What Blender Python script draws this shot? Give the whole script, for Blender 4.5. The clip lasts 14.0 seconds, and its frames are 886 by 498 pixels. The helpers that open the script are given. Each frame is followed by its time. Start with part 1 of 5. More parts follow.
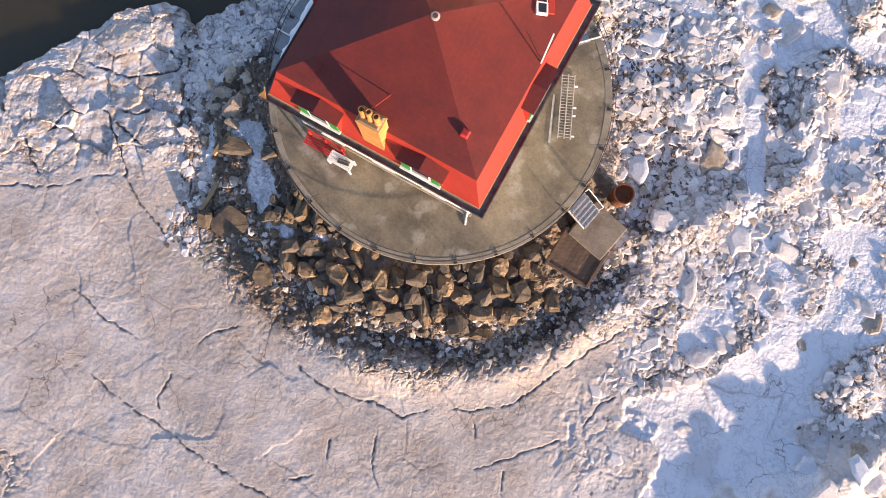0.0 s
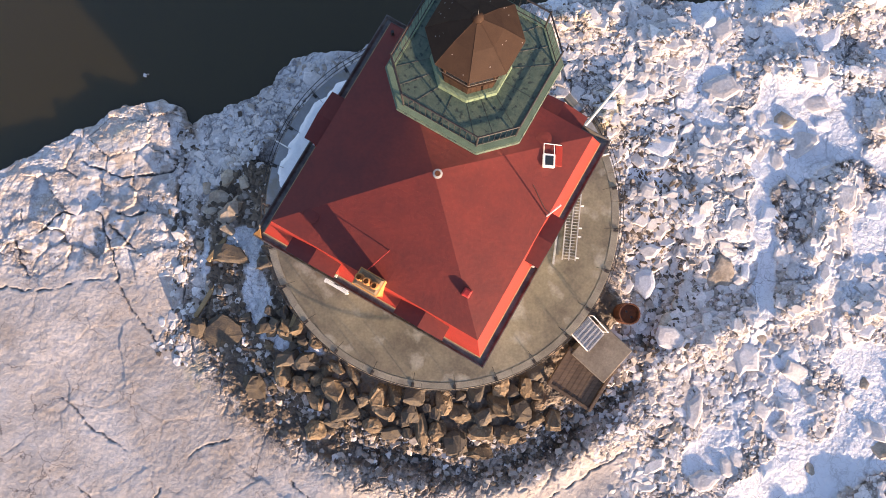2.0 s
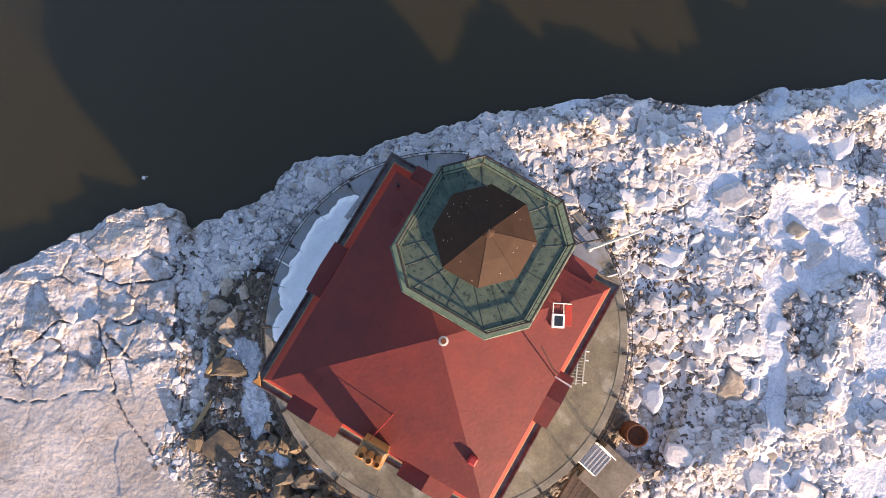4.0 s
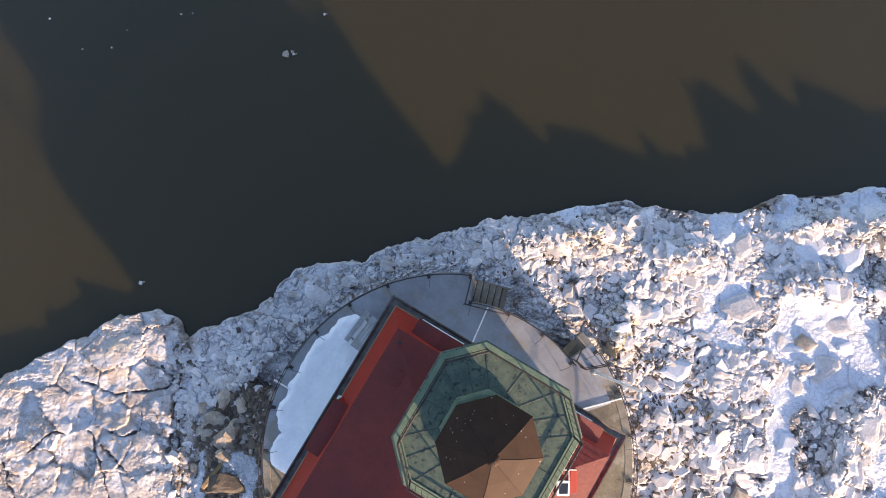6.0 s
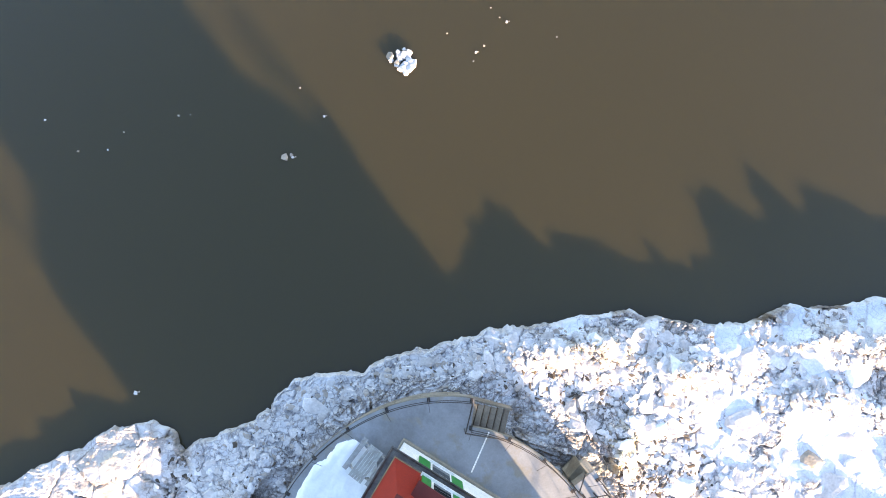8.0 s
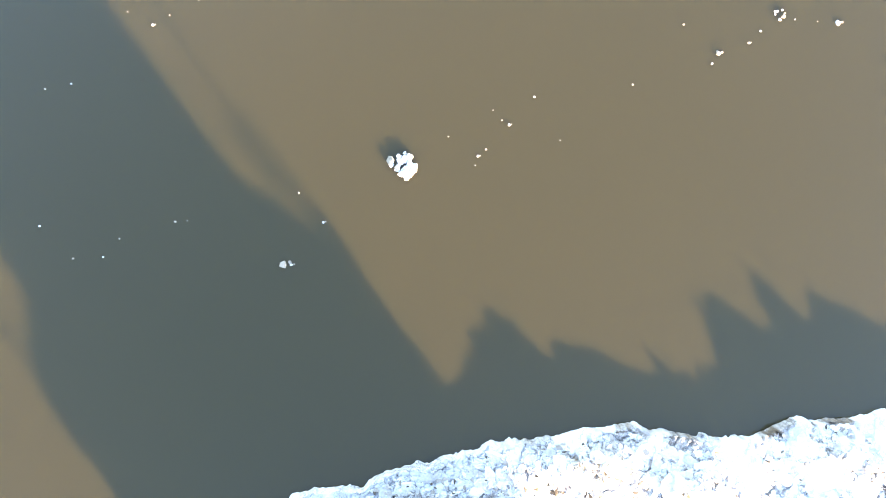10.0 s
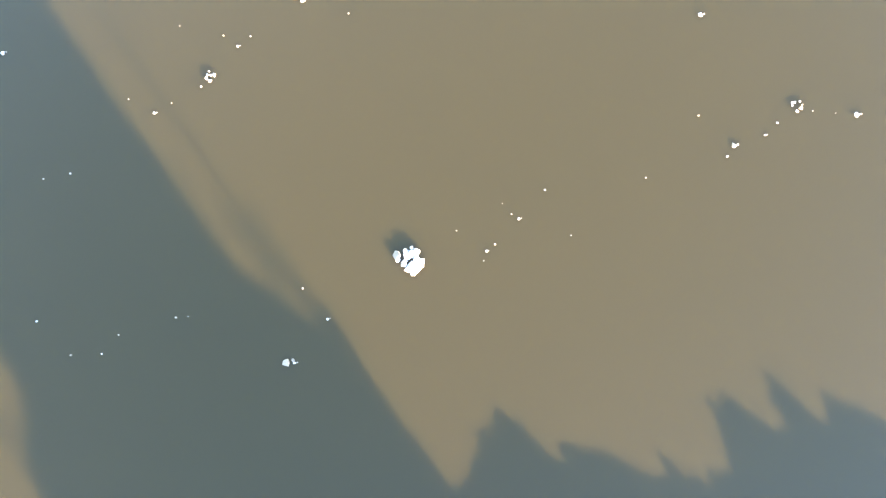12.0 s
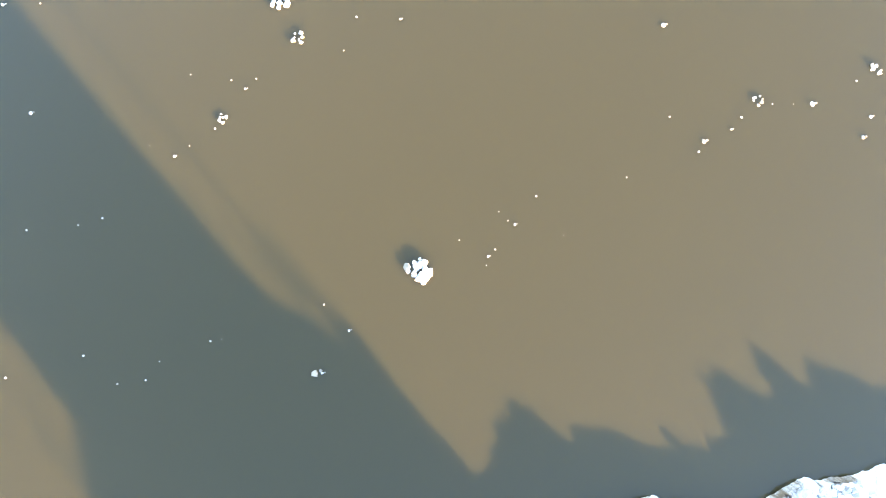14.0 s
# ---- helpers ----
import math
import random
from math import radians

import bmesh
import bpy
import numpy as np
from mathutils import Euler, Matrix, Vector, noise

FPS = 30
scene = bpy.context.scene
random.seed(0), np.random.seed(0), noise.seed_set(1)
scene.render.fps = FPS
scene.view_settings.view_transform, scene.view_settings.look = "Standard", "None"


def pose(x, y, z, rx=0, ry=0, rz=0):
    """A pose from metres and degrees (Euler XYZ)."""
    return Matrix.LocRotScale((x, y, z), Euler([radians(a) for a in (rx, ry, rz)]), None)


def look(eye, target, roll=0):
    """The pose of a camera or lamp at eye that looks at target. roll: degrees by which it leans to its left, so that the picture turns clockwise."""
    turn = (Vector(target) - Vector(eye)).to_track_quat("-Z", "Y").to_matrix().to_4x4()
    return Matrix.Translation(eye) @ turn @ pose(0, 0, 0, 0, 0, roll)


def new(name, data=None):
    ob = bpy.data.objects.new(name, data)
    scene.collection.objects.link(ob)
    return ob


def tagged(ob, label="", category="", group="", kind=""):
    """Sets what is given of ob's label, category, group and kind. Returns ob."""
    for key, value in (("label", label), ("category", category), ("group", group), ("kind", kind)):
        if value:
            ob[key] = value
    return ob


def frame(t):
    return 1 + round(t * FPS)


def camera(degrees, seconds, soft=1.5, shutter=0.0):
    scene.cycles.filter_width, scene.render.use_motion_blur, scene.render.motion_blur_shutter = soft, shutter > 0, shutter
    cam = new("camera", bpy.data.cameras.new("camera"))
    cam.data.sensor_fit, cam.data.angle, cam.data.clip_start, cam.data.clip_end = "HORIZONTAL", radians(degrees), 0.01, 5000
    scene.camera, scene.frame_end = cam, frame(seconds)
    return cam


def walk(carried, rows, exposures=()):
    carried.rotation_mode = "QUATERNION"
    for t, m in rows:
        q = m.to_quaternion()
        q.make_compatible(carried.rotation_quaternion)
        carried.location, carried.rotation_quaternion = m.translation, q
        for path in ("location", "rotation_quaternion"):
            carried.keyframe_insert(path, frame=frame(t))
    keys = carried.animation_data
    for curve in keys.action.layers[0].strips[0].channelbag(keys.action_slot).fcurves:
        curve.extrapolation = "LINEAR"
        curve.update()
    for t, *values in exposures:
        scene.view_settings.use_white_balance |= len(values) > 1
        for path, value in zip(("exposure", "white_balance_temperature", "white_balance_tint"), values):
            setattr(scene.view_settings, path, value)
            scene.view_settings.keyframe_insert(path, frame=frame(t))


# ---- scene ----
cam = camera(71.2, 14.0, 0.95)
# seconds, place, and turn from looking straight down
ROWS = [
    (0.0, 0.447, 0.606, 32.198, 4.77, -0.69, 2.37),
    (0.5, 0.445, 2.110, 32.136, 4.71, -0.69, 2.55),
    (1.0, 0.412, 3.521, 32.031, 4.81, -0.69, 2.78),
    (1.5, 0.325, 4.911, 31.898, 4.83, -0.69, 3.09),
    (2.0, 0.208, 6.259, 31.806, 4.90, -0.69, 3.41),
    (2.5, 0.053, 7.646, 31.709, 4.87, -0.69, 3.55),
    (3.0, -0.083, 8.967, 31.642, 5.04, -0.69, 3.63),
    (5.5, -0.674, 16.006, 31.562, 4.89, -0.69, 4.22),
    (6.0, -0.794, 17.248, 31.514, 5.09, -0.69, 4.31),
    (6.5, -0.907, 18.573, 31.497, 5.17, -0.69, 4.37),
    (7.0, -1.016, 19.910, 31.466, 5.22, -0.69, 4.43),
    (7.5, -1.123, 21.348, 31.469, 5.15, -0.69, 4.46),
    (8.0, -1.242, 22.757, 31.478, 5.13, -0.69, 4.62),
    (10.5, -1.919, 29.967, 31.423, 4.74, -0.69, 4.84),
    (11.0, -2.120, 31.516, 31.358, 4.38, -0.69, 5.07),
    (11.5, -2.346, 32.712, 31.210, 4.64, -0.69, 5.19),
    (12.0, -2.531, 33.359, 31.077, 4.84, -0.69, 5.19),
    (12.5, -2.636, 33.356, 31.167, 5.08, -0.69, 4.51),
    (13.0, -2.714, 33.211, 31.721, 5.16, -0.69, 2.98),
    (13.5, -2.868, 33.224, 32.848, 5.26, -0.69, 1.13),
    (14.0, -3.092, 33.362, 34.079, 5.26, -0.69, 0.28),
]
EXPOSURES = [(0.0, 1.70, 6100, 28), (1.0, 1.68, 6100, 28), (2.5, 1.82, 6100, 28), (3.2, 1.84, 6100, 28), (5.3, 1.86, 6100, 28), (6.5, 2.14, 6050, 25), (7.5, 2.68, 6250, 23), (8.2, 3.22, 6350, 21), (10.3, 4.22, 6450, 16), (11.0, 4.36, 6450, 15), (14.0, 4.38, 6450, 15)]
walk(cam, [(t, pose(x, y, z, rx, ry, rz)) for t, x, y, z, rx, ry, rz in ROWS], EXPOSURES)

# ---- daylight: a low sun over the river, clear sky ----
SUN_AZ, SUN_EL = radians(-49.0), radians(8.5)
sun_way = Vector((math.cos(SUN_AZ) * math.cos(SUN_EL), math.sin(SUN_AZ) * math.cos(SUN_EL), math.sin(SUN_EL)))
world = bpy.data.worlds.new("sky")
scene.world = world
world.use_nodes = True
wn = world.node_tree
sky = wn.nodes.new("ShaderNodeTexSky")
sky.sky_type, sky.sun_disc = "NISHITA", False
sky.sun_elevation, sky.sun_rotation = SUN_EL, math.pi / 2 - SUN_AZ
sky.air_density, sky.dust_density, sky.ozone_density = 1.0, 0.5, 1.2
wn.links.new(sky.outputs[0], wn.nodes["Background"].inputs[0])
wn.nodes["Background"].inputs[1].default_value = 0.112
sun = new("sun", bpy.data.lights.new("sun", "SUN"))
sun.data.energy, sun.data.angle, sun.data.color = 4.5, radians(0.8), (1.0, 0.745, 0.43)
sun.matrix_world = look(sun_way * 200, (0, 0, 0))


# ---- materials ----
def material(name, base, rough=0.7, second=None, scale=3.0, fine=25.0, bump=0.15, metal=0.0, spec=0.4, amount=1.0, random_tone=0.0, stretch=(1, 1, 1), third=None, island=0.0, speckle=0.18):
    """A surface with a broad stain, a fine grain and a relief, in metres of its own object or of the world."""
    m = bpy.data.materials.new(name)
    m.use_nodes = True
    n, l = m.node_tree.nodes, m.node_tree.links
    p = n["Principled BSDF"]
    p.inputs["Roughness"].default_value, p.inputs["Metallic"].default_value = rough, metal
    p.inputs["Specular IOR Level"].default_value = spec
    geo = n.new("ShaderNodeNewGeometry")
    mp = n.new("ShaderNodeMapping")
    mp.inputs["Scale"].default_value = stretch
    l.new(geo.outputs["Position"], mp.inputs["Vector"])
    broad, grain = n.new("ShaderNodeTexNoise"), n.new("ShaderNodeTexNoise")
    broad.inputs["Scale"].default_value, grain.inputs["Scale"].default_value = scale, fine
    broad.inputs["Detail"].default_value, grain.inputs["Detail"].default_value = 6, 5
    broad.inputs["Roughness"].default_value = 0.65
    for t in (broad, grain):
        l.new(mp.outputs[0], t.inputs["Vector"])
    second = second or [c * 0.72 for c in base]
    ramp = n.new("ShaderNodeMapRange")
    ramp.inputs[1].default_value, ramp.inputs[2].default_value = 0.38, 0.66
    l.new(broad.outputs[0], ramp.inputs[0])
    mix = n.new("ShaderNodeMix")
    mix.data_type = "RGBA"
    mix.inputs[6].default_value, mix.inputs[7].default_value = (*base, 1), (*second, 1)
    mul = n.new("ShaderNodeMath")
    mul.operation = "MULTIPLY"
    mul.inputs[1].default_value = amount
    l.new(ramp.outputs[0], mul.inputs[0])
    l.new(mul.outputs[0], mix.inputs[0])
    colour = mix.outputs[2]
    if third:
        spots, edge, more = n.new("ShaderNodeTexNoise"), n.new("ShaderNodeMapRange"), n.new("ShaderNodeMix")
        spots.inputs["Scale"].default_value, spots.inputs["Detail"].default_value = scale * 2.3, 8
        edge.inputs[1].default_value, edge.inputs[2].default_value = 0.56, 0.66
        more.data_type = "RGBA"
        more.inputs[7].default_value = (*third, 1)
        l.new(mp.outputs[0], spots.inputs["Vector"])
        l.new(spots.outputs[0], edge.inputs[0])
        l.new(edge.outputs[0], more.inputs[0])
        l.new(colour, more.inputs[6])
        colour = more.outputs[2]
    hsv = n.new("ShaderNodeHueSaturation")
    val = n.new("ShaderNodeMapRange")
    val.inputs[1].default_value, val.inputs[2].default_value = 0.25, 0.75
    val.inputs[3].default_value, val.inputs[4].default_value = 1 - speckle, 1 + speckle
    l.new(grain.outputs[0], val.inputs[0])
    value = val.outputs[0]
    if random_tone:
        info, rnd, both = n.new("ShaderNodeObjectInfo"), n.new("ShaderNodeMapRange"), n.new("ShaderNodeMath")
        rnd.inputs[3].default_value, rnd.inputs[4].default_value = 1 - random_tone, 1 + random_tone
        both.operation = "MULTIPLY"
        l.new(info.outputs["Random"], rnd.inputs[0])
        l.new(rnd.outputs[0], both.inputs[0])
        l.new(value, both.inputs[1])
        value = both.outputs[0]
    if island:
        rnd, both = n.new("ShaderNodeMapRange"), n.new("ShaderNodeMath")
        rnd.inputs[3].default_value, rnd.inputs[4].default_value = 1 - island, 1 + island
        both.operation = "MULTIPLY"
        l.new(geo.outputs["Random Per Island"], rnd.inputs[0])
        l.new(rnd.outputs[0], both.inputs[0])
        l.new(value, both.inputs[1])
        value = both.outputs[0]
    l.new(value, hsv.inputs["Value"])
    l.new(colour, hsv.inputs["Color"])
    l.new(hsv.outputs[0], p.inputs["Base Color"])
    if bump:
        bp = n.new("ShaderNodeBump")
        bp.inputs["Strength"].default_value, bp.inputs["Distance"].default_value = bump, 0.03
        l.new(grain.outputs[0], bp.inputs["Height"])
        l.new(bp.outputs[0], p.inputs["Normal"])
    return m


ROOF = material("red_roof_paint", (0.140, 0.0198, 0.0135), 0.62, (0.104, 0.0158, 0.0124), 0.9, 7, 0.30, speckle=0.1)
MANSARD = material("red_shingle_paint", (0.30, 0.025, 0.012), 0.65, (0.25, 0.021, 0.012), 1.5, 30, 0.12)
GUTTER = material("dark_grey_gutter", (0.075, 0.065, 0.06), 0.75, (0.16, 0.15, 0.13), 3, 40, 0.2)
WHITE = material("white_painted_wood", (0.80, 0.79, 0.77), 0.6, (0.70, 0.69, 0.66), 2, 20, 0.05)
GREEN = material("green_shutter_paint", (0.02, 0.22, 0.035), 0.5, (0.015, 0.17, 0.03), 3, 30, 0.05)
PATINA = material("green_gallery_floor", (0.062, 0.098, 0.074), 0.7, (0.115, 0.145, 0.10), 3.0, 18, 0.2, third=(0.030, 0.045, 0.042))
PALEGREEN = material("pale_green_metal", (0.17, 0.23, 0.145), 0.6, (0.12, 0.17, 0.105), 3, 25, 0.1)
LANTERN_ROOF = material("brown_lantern_roof", (0.042, 0.024, 0.015), 0.75, (0.032, 0.018, 0.012), 3, 40, 0.1, spec=0.15)
IRON = material("black_iron", (0.025, 0.024, 0.025), 0.5, (0.05, 0.04, 0.035), 5, 40, 0.1, spec=0.4)
CONCRETE = material("weathered_concrete", (0.235, 0.200, 0.138), 0.8, (0.105, 0.088, 0.066), 0.38, 9, 0.2, random_tone=0.02, third=(0.28, 0.255, 0.205))
COPING = material("granite_coping", (0.25, 0.225, 0.18), 0.8, (0.16, 0.14, 0.11), 1.2, 20, 0.2, random_tone=0.05)
GRANITE = material("granite_block", (0.27, 0.24, 0.20), 0.85, (0.17, 0.15, 0.12), 1.5, 20, 0.4, random_tone=0.15)
BRICK = material("ochre_chimney_brick", (0.50, 0.25, 0.07), 0.8, (0.40, 0.17, 0.045), 4, 30, 0.3)
CAP = material("dark_mortar_cap", (0.20, 0.14, 0.08), 0.8, None, 4, 30, 0.3)
CLAY = material("clay_chimney_pot", (0.46, 0.20, 0.055), 0.75, None, 5, 30, 0.2)
PALE = material("galvanised_metal", (0.55, 0.53, 0.50), 0.45, (0.42, 0.40, 0.38), 3, 30, 0.05, metal=0.3)
GLASS = material("dark_pane", (0.02, 0.025, 0.03), 0.06, None, 2, 20, 0.0, spec=0.6)
WOOD = material("weathered_brown_wood", (0.13, 0.085, 0.055), 0.85, (0.075, 0.05, 0.035), 2, 25, 0.3, stretch=(1, 4, 1), random_tone=0.2)
REDWOOD = material("red_painted_board", (0.42, 0.03, 0.025), 0.55, None, 3, 30, 0.1)
RUST = material("rusty_steel", (0.16, 0.055, 0.022), 0.85, (0.08, 0.03, 0.015), 4, 25, 0.4)
TIMBER = material("weathered_timber", (0.34, 0.24, 0.12), 0.85, (0.22, 0.15, 0.08), 3, 25, 0.3, stretch=(1, 1, 1))
LANDING = material("stained_concrete", (0.24, 0.20, 0.15), 0.85, (0.15, 0.12, 0.09), 1.2, 12, 0.3)
GREYWOOD = material("grey_weathered_wood", (0.40, 0.40, 0.40), 0.8, (0.27, 0.26, 0.25), 3, 25, 0.2)
ROCK_TAN = material("tan_stone", (0.19, 0.135, 0.08), 0.9, (0.085, 0.062, 0.042), 2.2, 14, 0.7, random_tone=0.35, third=(0.24, 0.19, 0.125))
ROCK_DARK = material("dark_stone", (0.06, 0.053, 0.048), 0.9, (0.13, 0.10, 0.065), 2.2, 14, 0.9, random_tone=0.25)
ICE = material("grey_white_ice", (0.61, 0.585, 0.57), 0.6, (0.46, 0.42, 0.395), 1.1, 9, 0.5, random_tone=0.12)
FRESH = material("fresh_snow", (0.86, 0.87, 0.89), 0.8, (0.78, 0.79, 0.82), 1.2, 9, 0.15, speckle=0.05)
# deck concrete with the blue of its shade put into the colour
SHADED_CONCRETE = material("blue_shaded_concrete", (0.29, 0.30, 0.32), 0.8, (0.19, 0.19, 0.195), 0.5, 12, 0.1, third=(0.24, 0.22, 0.19), speckle=0.07)
SNOW = material("packed_snow", (0.64, 0.655, 0.685), 0.75, (0.55, 0.56, 0.59), 1.5, 12, 0.35)
DIRTY_ICE = material("dirty_ice", (0.42, 0.36, 0.29), 0.6, (0.22, 0.175, 0.125), 1.6, 10, 0.6, random_tone=0.2)


ICE_BIT = material("broken_ice", (0.64, 0.61, 0.59), 0.55, (0.50, 0.46, 0.43), 1.3, 9, 0.35, island=0.22)
DIRTY_BIT = material("dirty_broken_ice", (0.43, 0.38, 0.33), 0.65, (0.27, 0.225, 0.185), 1.6, 10, 0.45, island=0.3)
STONE_SHADE_BIT = material("dark_rubble_shade", (0.085, 0.068, 0.055), 0.85, (0.15, 0.115, 0.08), 2.0, 14, 0.6, island=0.4)


def ground_material():
    """Ice whose snow cover, grime, wetness and painted-in shade come from the sheet's own attributes."""
    m = material("river_ice", (0.53, 0.485, 0.455), 0.6, (0.40, 0.345, 0.30), 0.5, 6, 0.0)
    n, l = m.node_tree.nodes, m.node_tree.links
    p = n["Principled BSDF"]
    hsv = next(x for x in n if x.type == "HUE_SAT")
    colour = hsv.outputs[0]
    for name, tint in (("snow", (0.68, 0.70, 0.745)), ("silt_sun_tint", (0.56, 0.47, 0.31)), ("grime_shade", (0.17, 0.125, 0.085)), ("wet_shade", (0.035, 0.032, 0.03))):
        at, mix = n.new("ShaderNodeAttribute"), n.new("ShaderNodeMix")
        at.attribute_name = name
        mix.data_type = "RGBA"
        mix.inputs[7].default_value = (*tint, 1)
        l.new(at.outputs["Fac"], mix.inputs[0])
        l.new(colour, mix.inputs[6])
        colour = mix.outputs[2]
    geo, grain, bp = n.new("ShaderNodeNewGeometry"), n.new("ShaderNodeTexNoise"), n.new("ShaderNodeBump")

    def math_node(kind, a, b):
        q = n.new("ShaderNodeMath")
        q.operation = kind
        for k, v in enumerate((a, b)):
            if isinstance(v, (int, float)):
                q.inputs[k].default_value = v
            else:
                l.new(v, q.inputs[k])
        return q.outputs[0]

    def ramp(v, lo, hi, a, b):
        q = n.new("ShaderNodeMapRange")
        for k, u in enumerate((lo, hi, a, b)):
            q.inputs[k + 1].default_value = u
        l.new(v, q.inputs[0])
        return q.outputs[0]

    def noise(scale, detail, at=None):
        q = n.new("ShaderNodeTexNoise")
        q.inputs["Scale"].default_value, q.inputs["Detail"].default_value = scale, detail
        l.new(at or geo.outputs["Position"], q.inputs["Vector"])
        return q

    # fine crevice shade painted in: dense net on broken ice, hair lines on flat
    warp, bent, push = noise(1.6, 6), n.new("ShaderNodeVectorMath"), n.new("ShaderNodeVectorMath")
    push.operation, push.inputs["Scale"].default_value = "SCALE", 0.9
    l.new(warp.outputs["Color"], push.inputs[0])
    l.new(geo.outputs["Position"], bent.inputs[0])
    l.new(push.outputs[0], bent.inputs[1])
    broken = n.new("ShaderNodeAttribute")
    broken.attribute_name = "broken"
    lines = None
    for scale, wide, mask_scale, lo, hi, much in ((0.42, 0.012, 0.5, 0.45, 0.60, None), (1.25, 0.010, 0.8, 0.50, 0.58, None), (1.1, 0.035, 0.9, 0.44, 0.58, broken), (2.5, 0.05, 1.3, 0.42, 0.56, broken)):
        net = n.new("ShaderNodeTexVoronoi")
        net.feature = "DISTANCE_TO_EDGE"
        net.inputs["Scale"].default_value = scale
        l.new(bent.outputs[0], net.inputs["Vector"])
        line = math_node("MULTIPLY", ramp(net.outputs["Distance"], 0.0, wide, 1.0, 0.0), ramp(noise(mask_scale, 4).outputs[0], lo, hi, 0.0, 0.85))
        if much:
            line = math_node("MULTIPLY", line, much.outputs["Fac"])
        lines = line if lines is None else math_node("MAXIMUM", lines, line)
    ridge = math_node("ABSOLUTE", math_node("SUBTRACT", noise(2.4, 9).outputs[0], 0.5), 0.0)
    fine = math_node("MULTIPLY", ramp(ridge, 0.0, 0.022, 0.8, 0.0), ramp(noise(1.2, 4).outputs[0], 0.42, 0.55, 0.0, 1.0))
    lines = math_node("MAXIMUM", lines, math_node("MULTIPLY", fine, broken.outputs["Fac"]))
    crevice_shade = n.new("ShaderNodeMix")
    crevice_shade.data_type = "RGBA"
    crevice_shade.inputs[7].default_value = (0.085, 0.07, 0.07, 1)
    l.new(lines, crevice_shade.inputs[0])
    l.new(colour, crevice_shade.inputs[6])
    l.new(crevice_shade.outputs[2], p.inputs["Base Color"])
    cells, facets = n.new("ShaderNodeTexVoronoi"), n.new("ShaderNodeBump")
    cells.inputs["Scale"].default_value = 3.3
    l.new(bent.outputs[0], cells.inputs["Vector"])
    facets.inputs["Distance"].default_value = 0.16
    l.new(math_node("MULTIPLY", broken.outputs["Fac"], 0.6), facets.inputs["Strength"])
    l.new(math_node("SUBTRACT", cells.outputs["Distance"], lines), facets.inputs["Height"])
    l.new(facets.outputs[0], bp.inputs["Normal"])
    grain.inputs["Scale"].default_value, grain.inputs["Detail"].default_value = 3.4, 12
    grain.inputs["Roughness"].default_value = 0.68
    bp.inputs["Distance"].default_value = 0.10
    l.new(ramp(broken.outputs["Fac"], 0.0, 0.6, 0.62, 0.95), bp.inputs["Strength"])
    l.new(geo.outputs["Position"], grain.inputs["Vector"])
    l.new(grain.outputs[0], bp.inputs["Height"])
    l.new(bp.outputs[0], p.inputs["Normal"])
    return m


RIVER_ICE = ground_material()
# silt in the water spreads the light that enters it
WATER = material("turbid_river_water", (0.0362, 0.0286, 0.0092), 0.1, (0.0352, 0.0280, 0.0092), 0.02, 60, 0.0, spec=0.5)
WATER.node_tree.nodes["Principled BSDF"].subsurface_method = "BURLEY"
WATER.node_tree.nodes["Principled BSDF"].inputs["Subsurface Weight"].default_value = 1.0
WATER.node_tree.nodes["Principled BSDF"].inputs["Subsurface Radius"].default_value = (1.0, 0.9, 0.7)
WATER.node_tree.nodes["Principled BSDF"].inputs["Subsurface Scale"].default_value = 1.2
wb = WATER.node_tree.nodes.new("ShaderNodeBump")
wt = WATER.node_tree.nodes.new("ShaderNodeTexNoise")
wt.inputs["Scale"].default_value, wt.inputs["Detail"].default_value = 1.2, 4
wb.inputs["Strength"].default_value, wb.inputs["Distance"].default_value = 0.05, 0.04
WATER.node_tree.links.new(WATER.node_tree.nodes["New Geometry" if "New Geometry" in WATER.node_tree.nodes else "Geometry"].outputs["Position"], wt.inputs["Vector"])
WATER.node_tree.links.new(wt.outputs[0], wb.inputs["Height"])
WATER.node_tree.links.new(wb.outputs[0], WATER.node_tree.nodes["Principled BSDF"].inputs["Normal"])


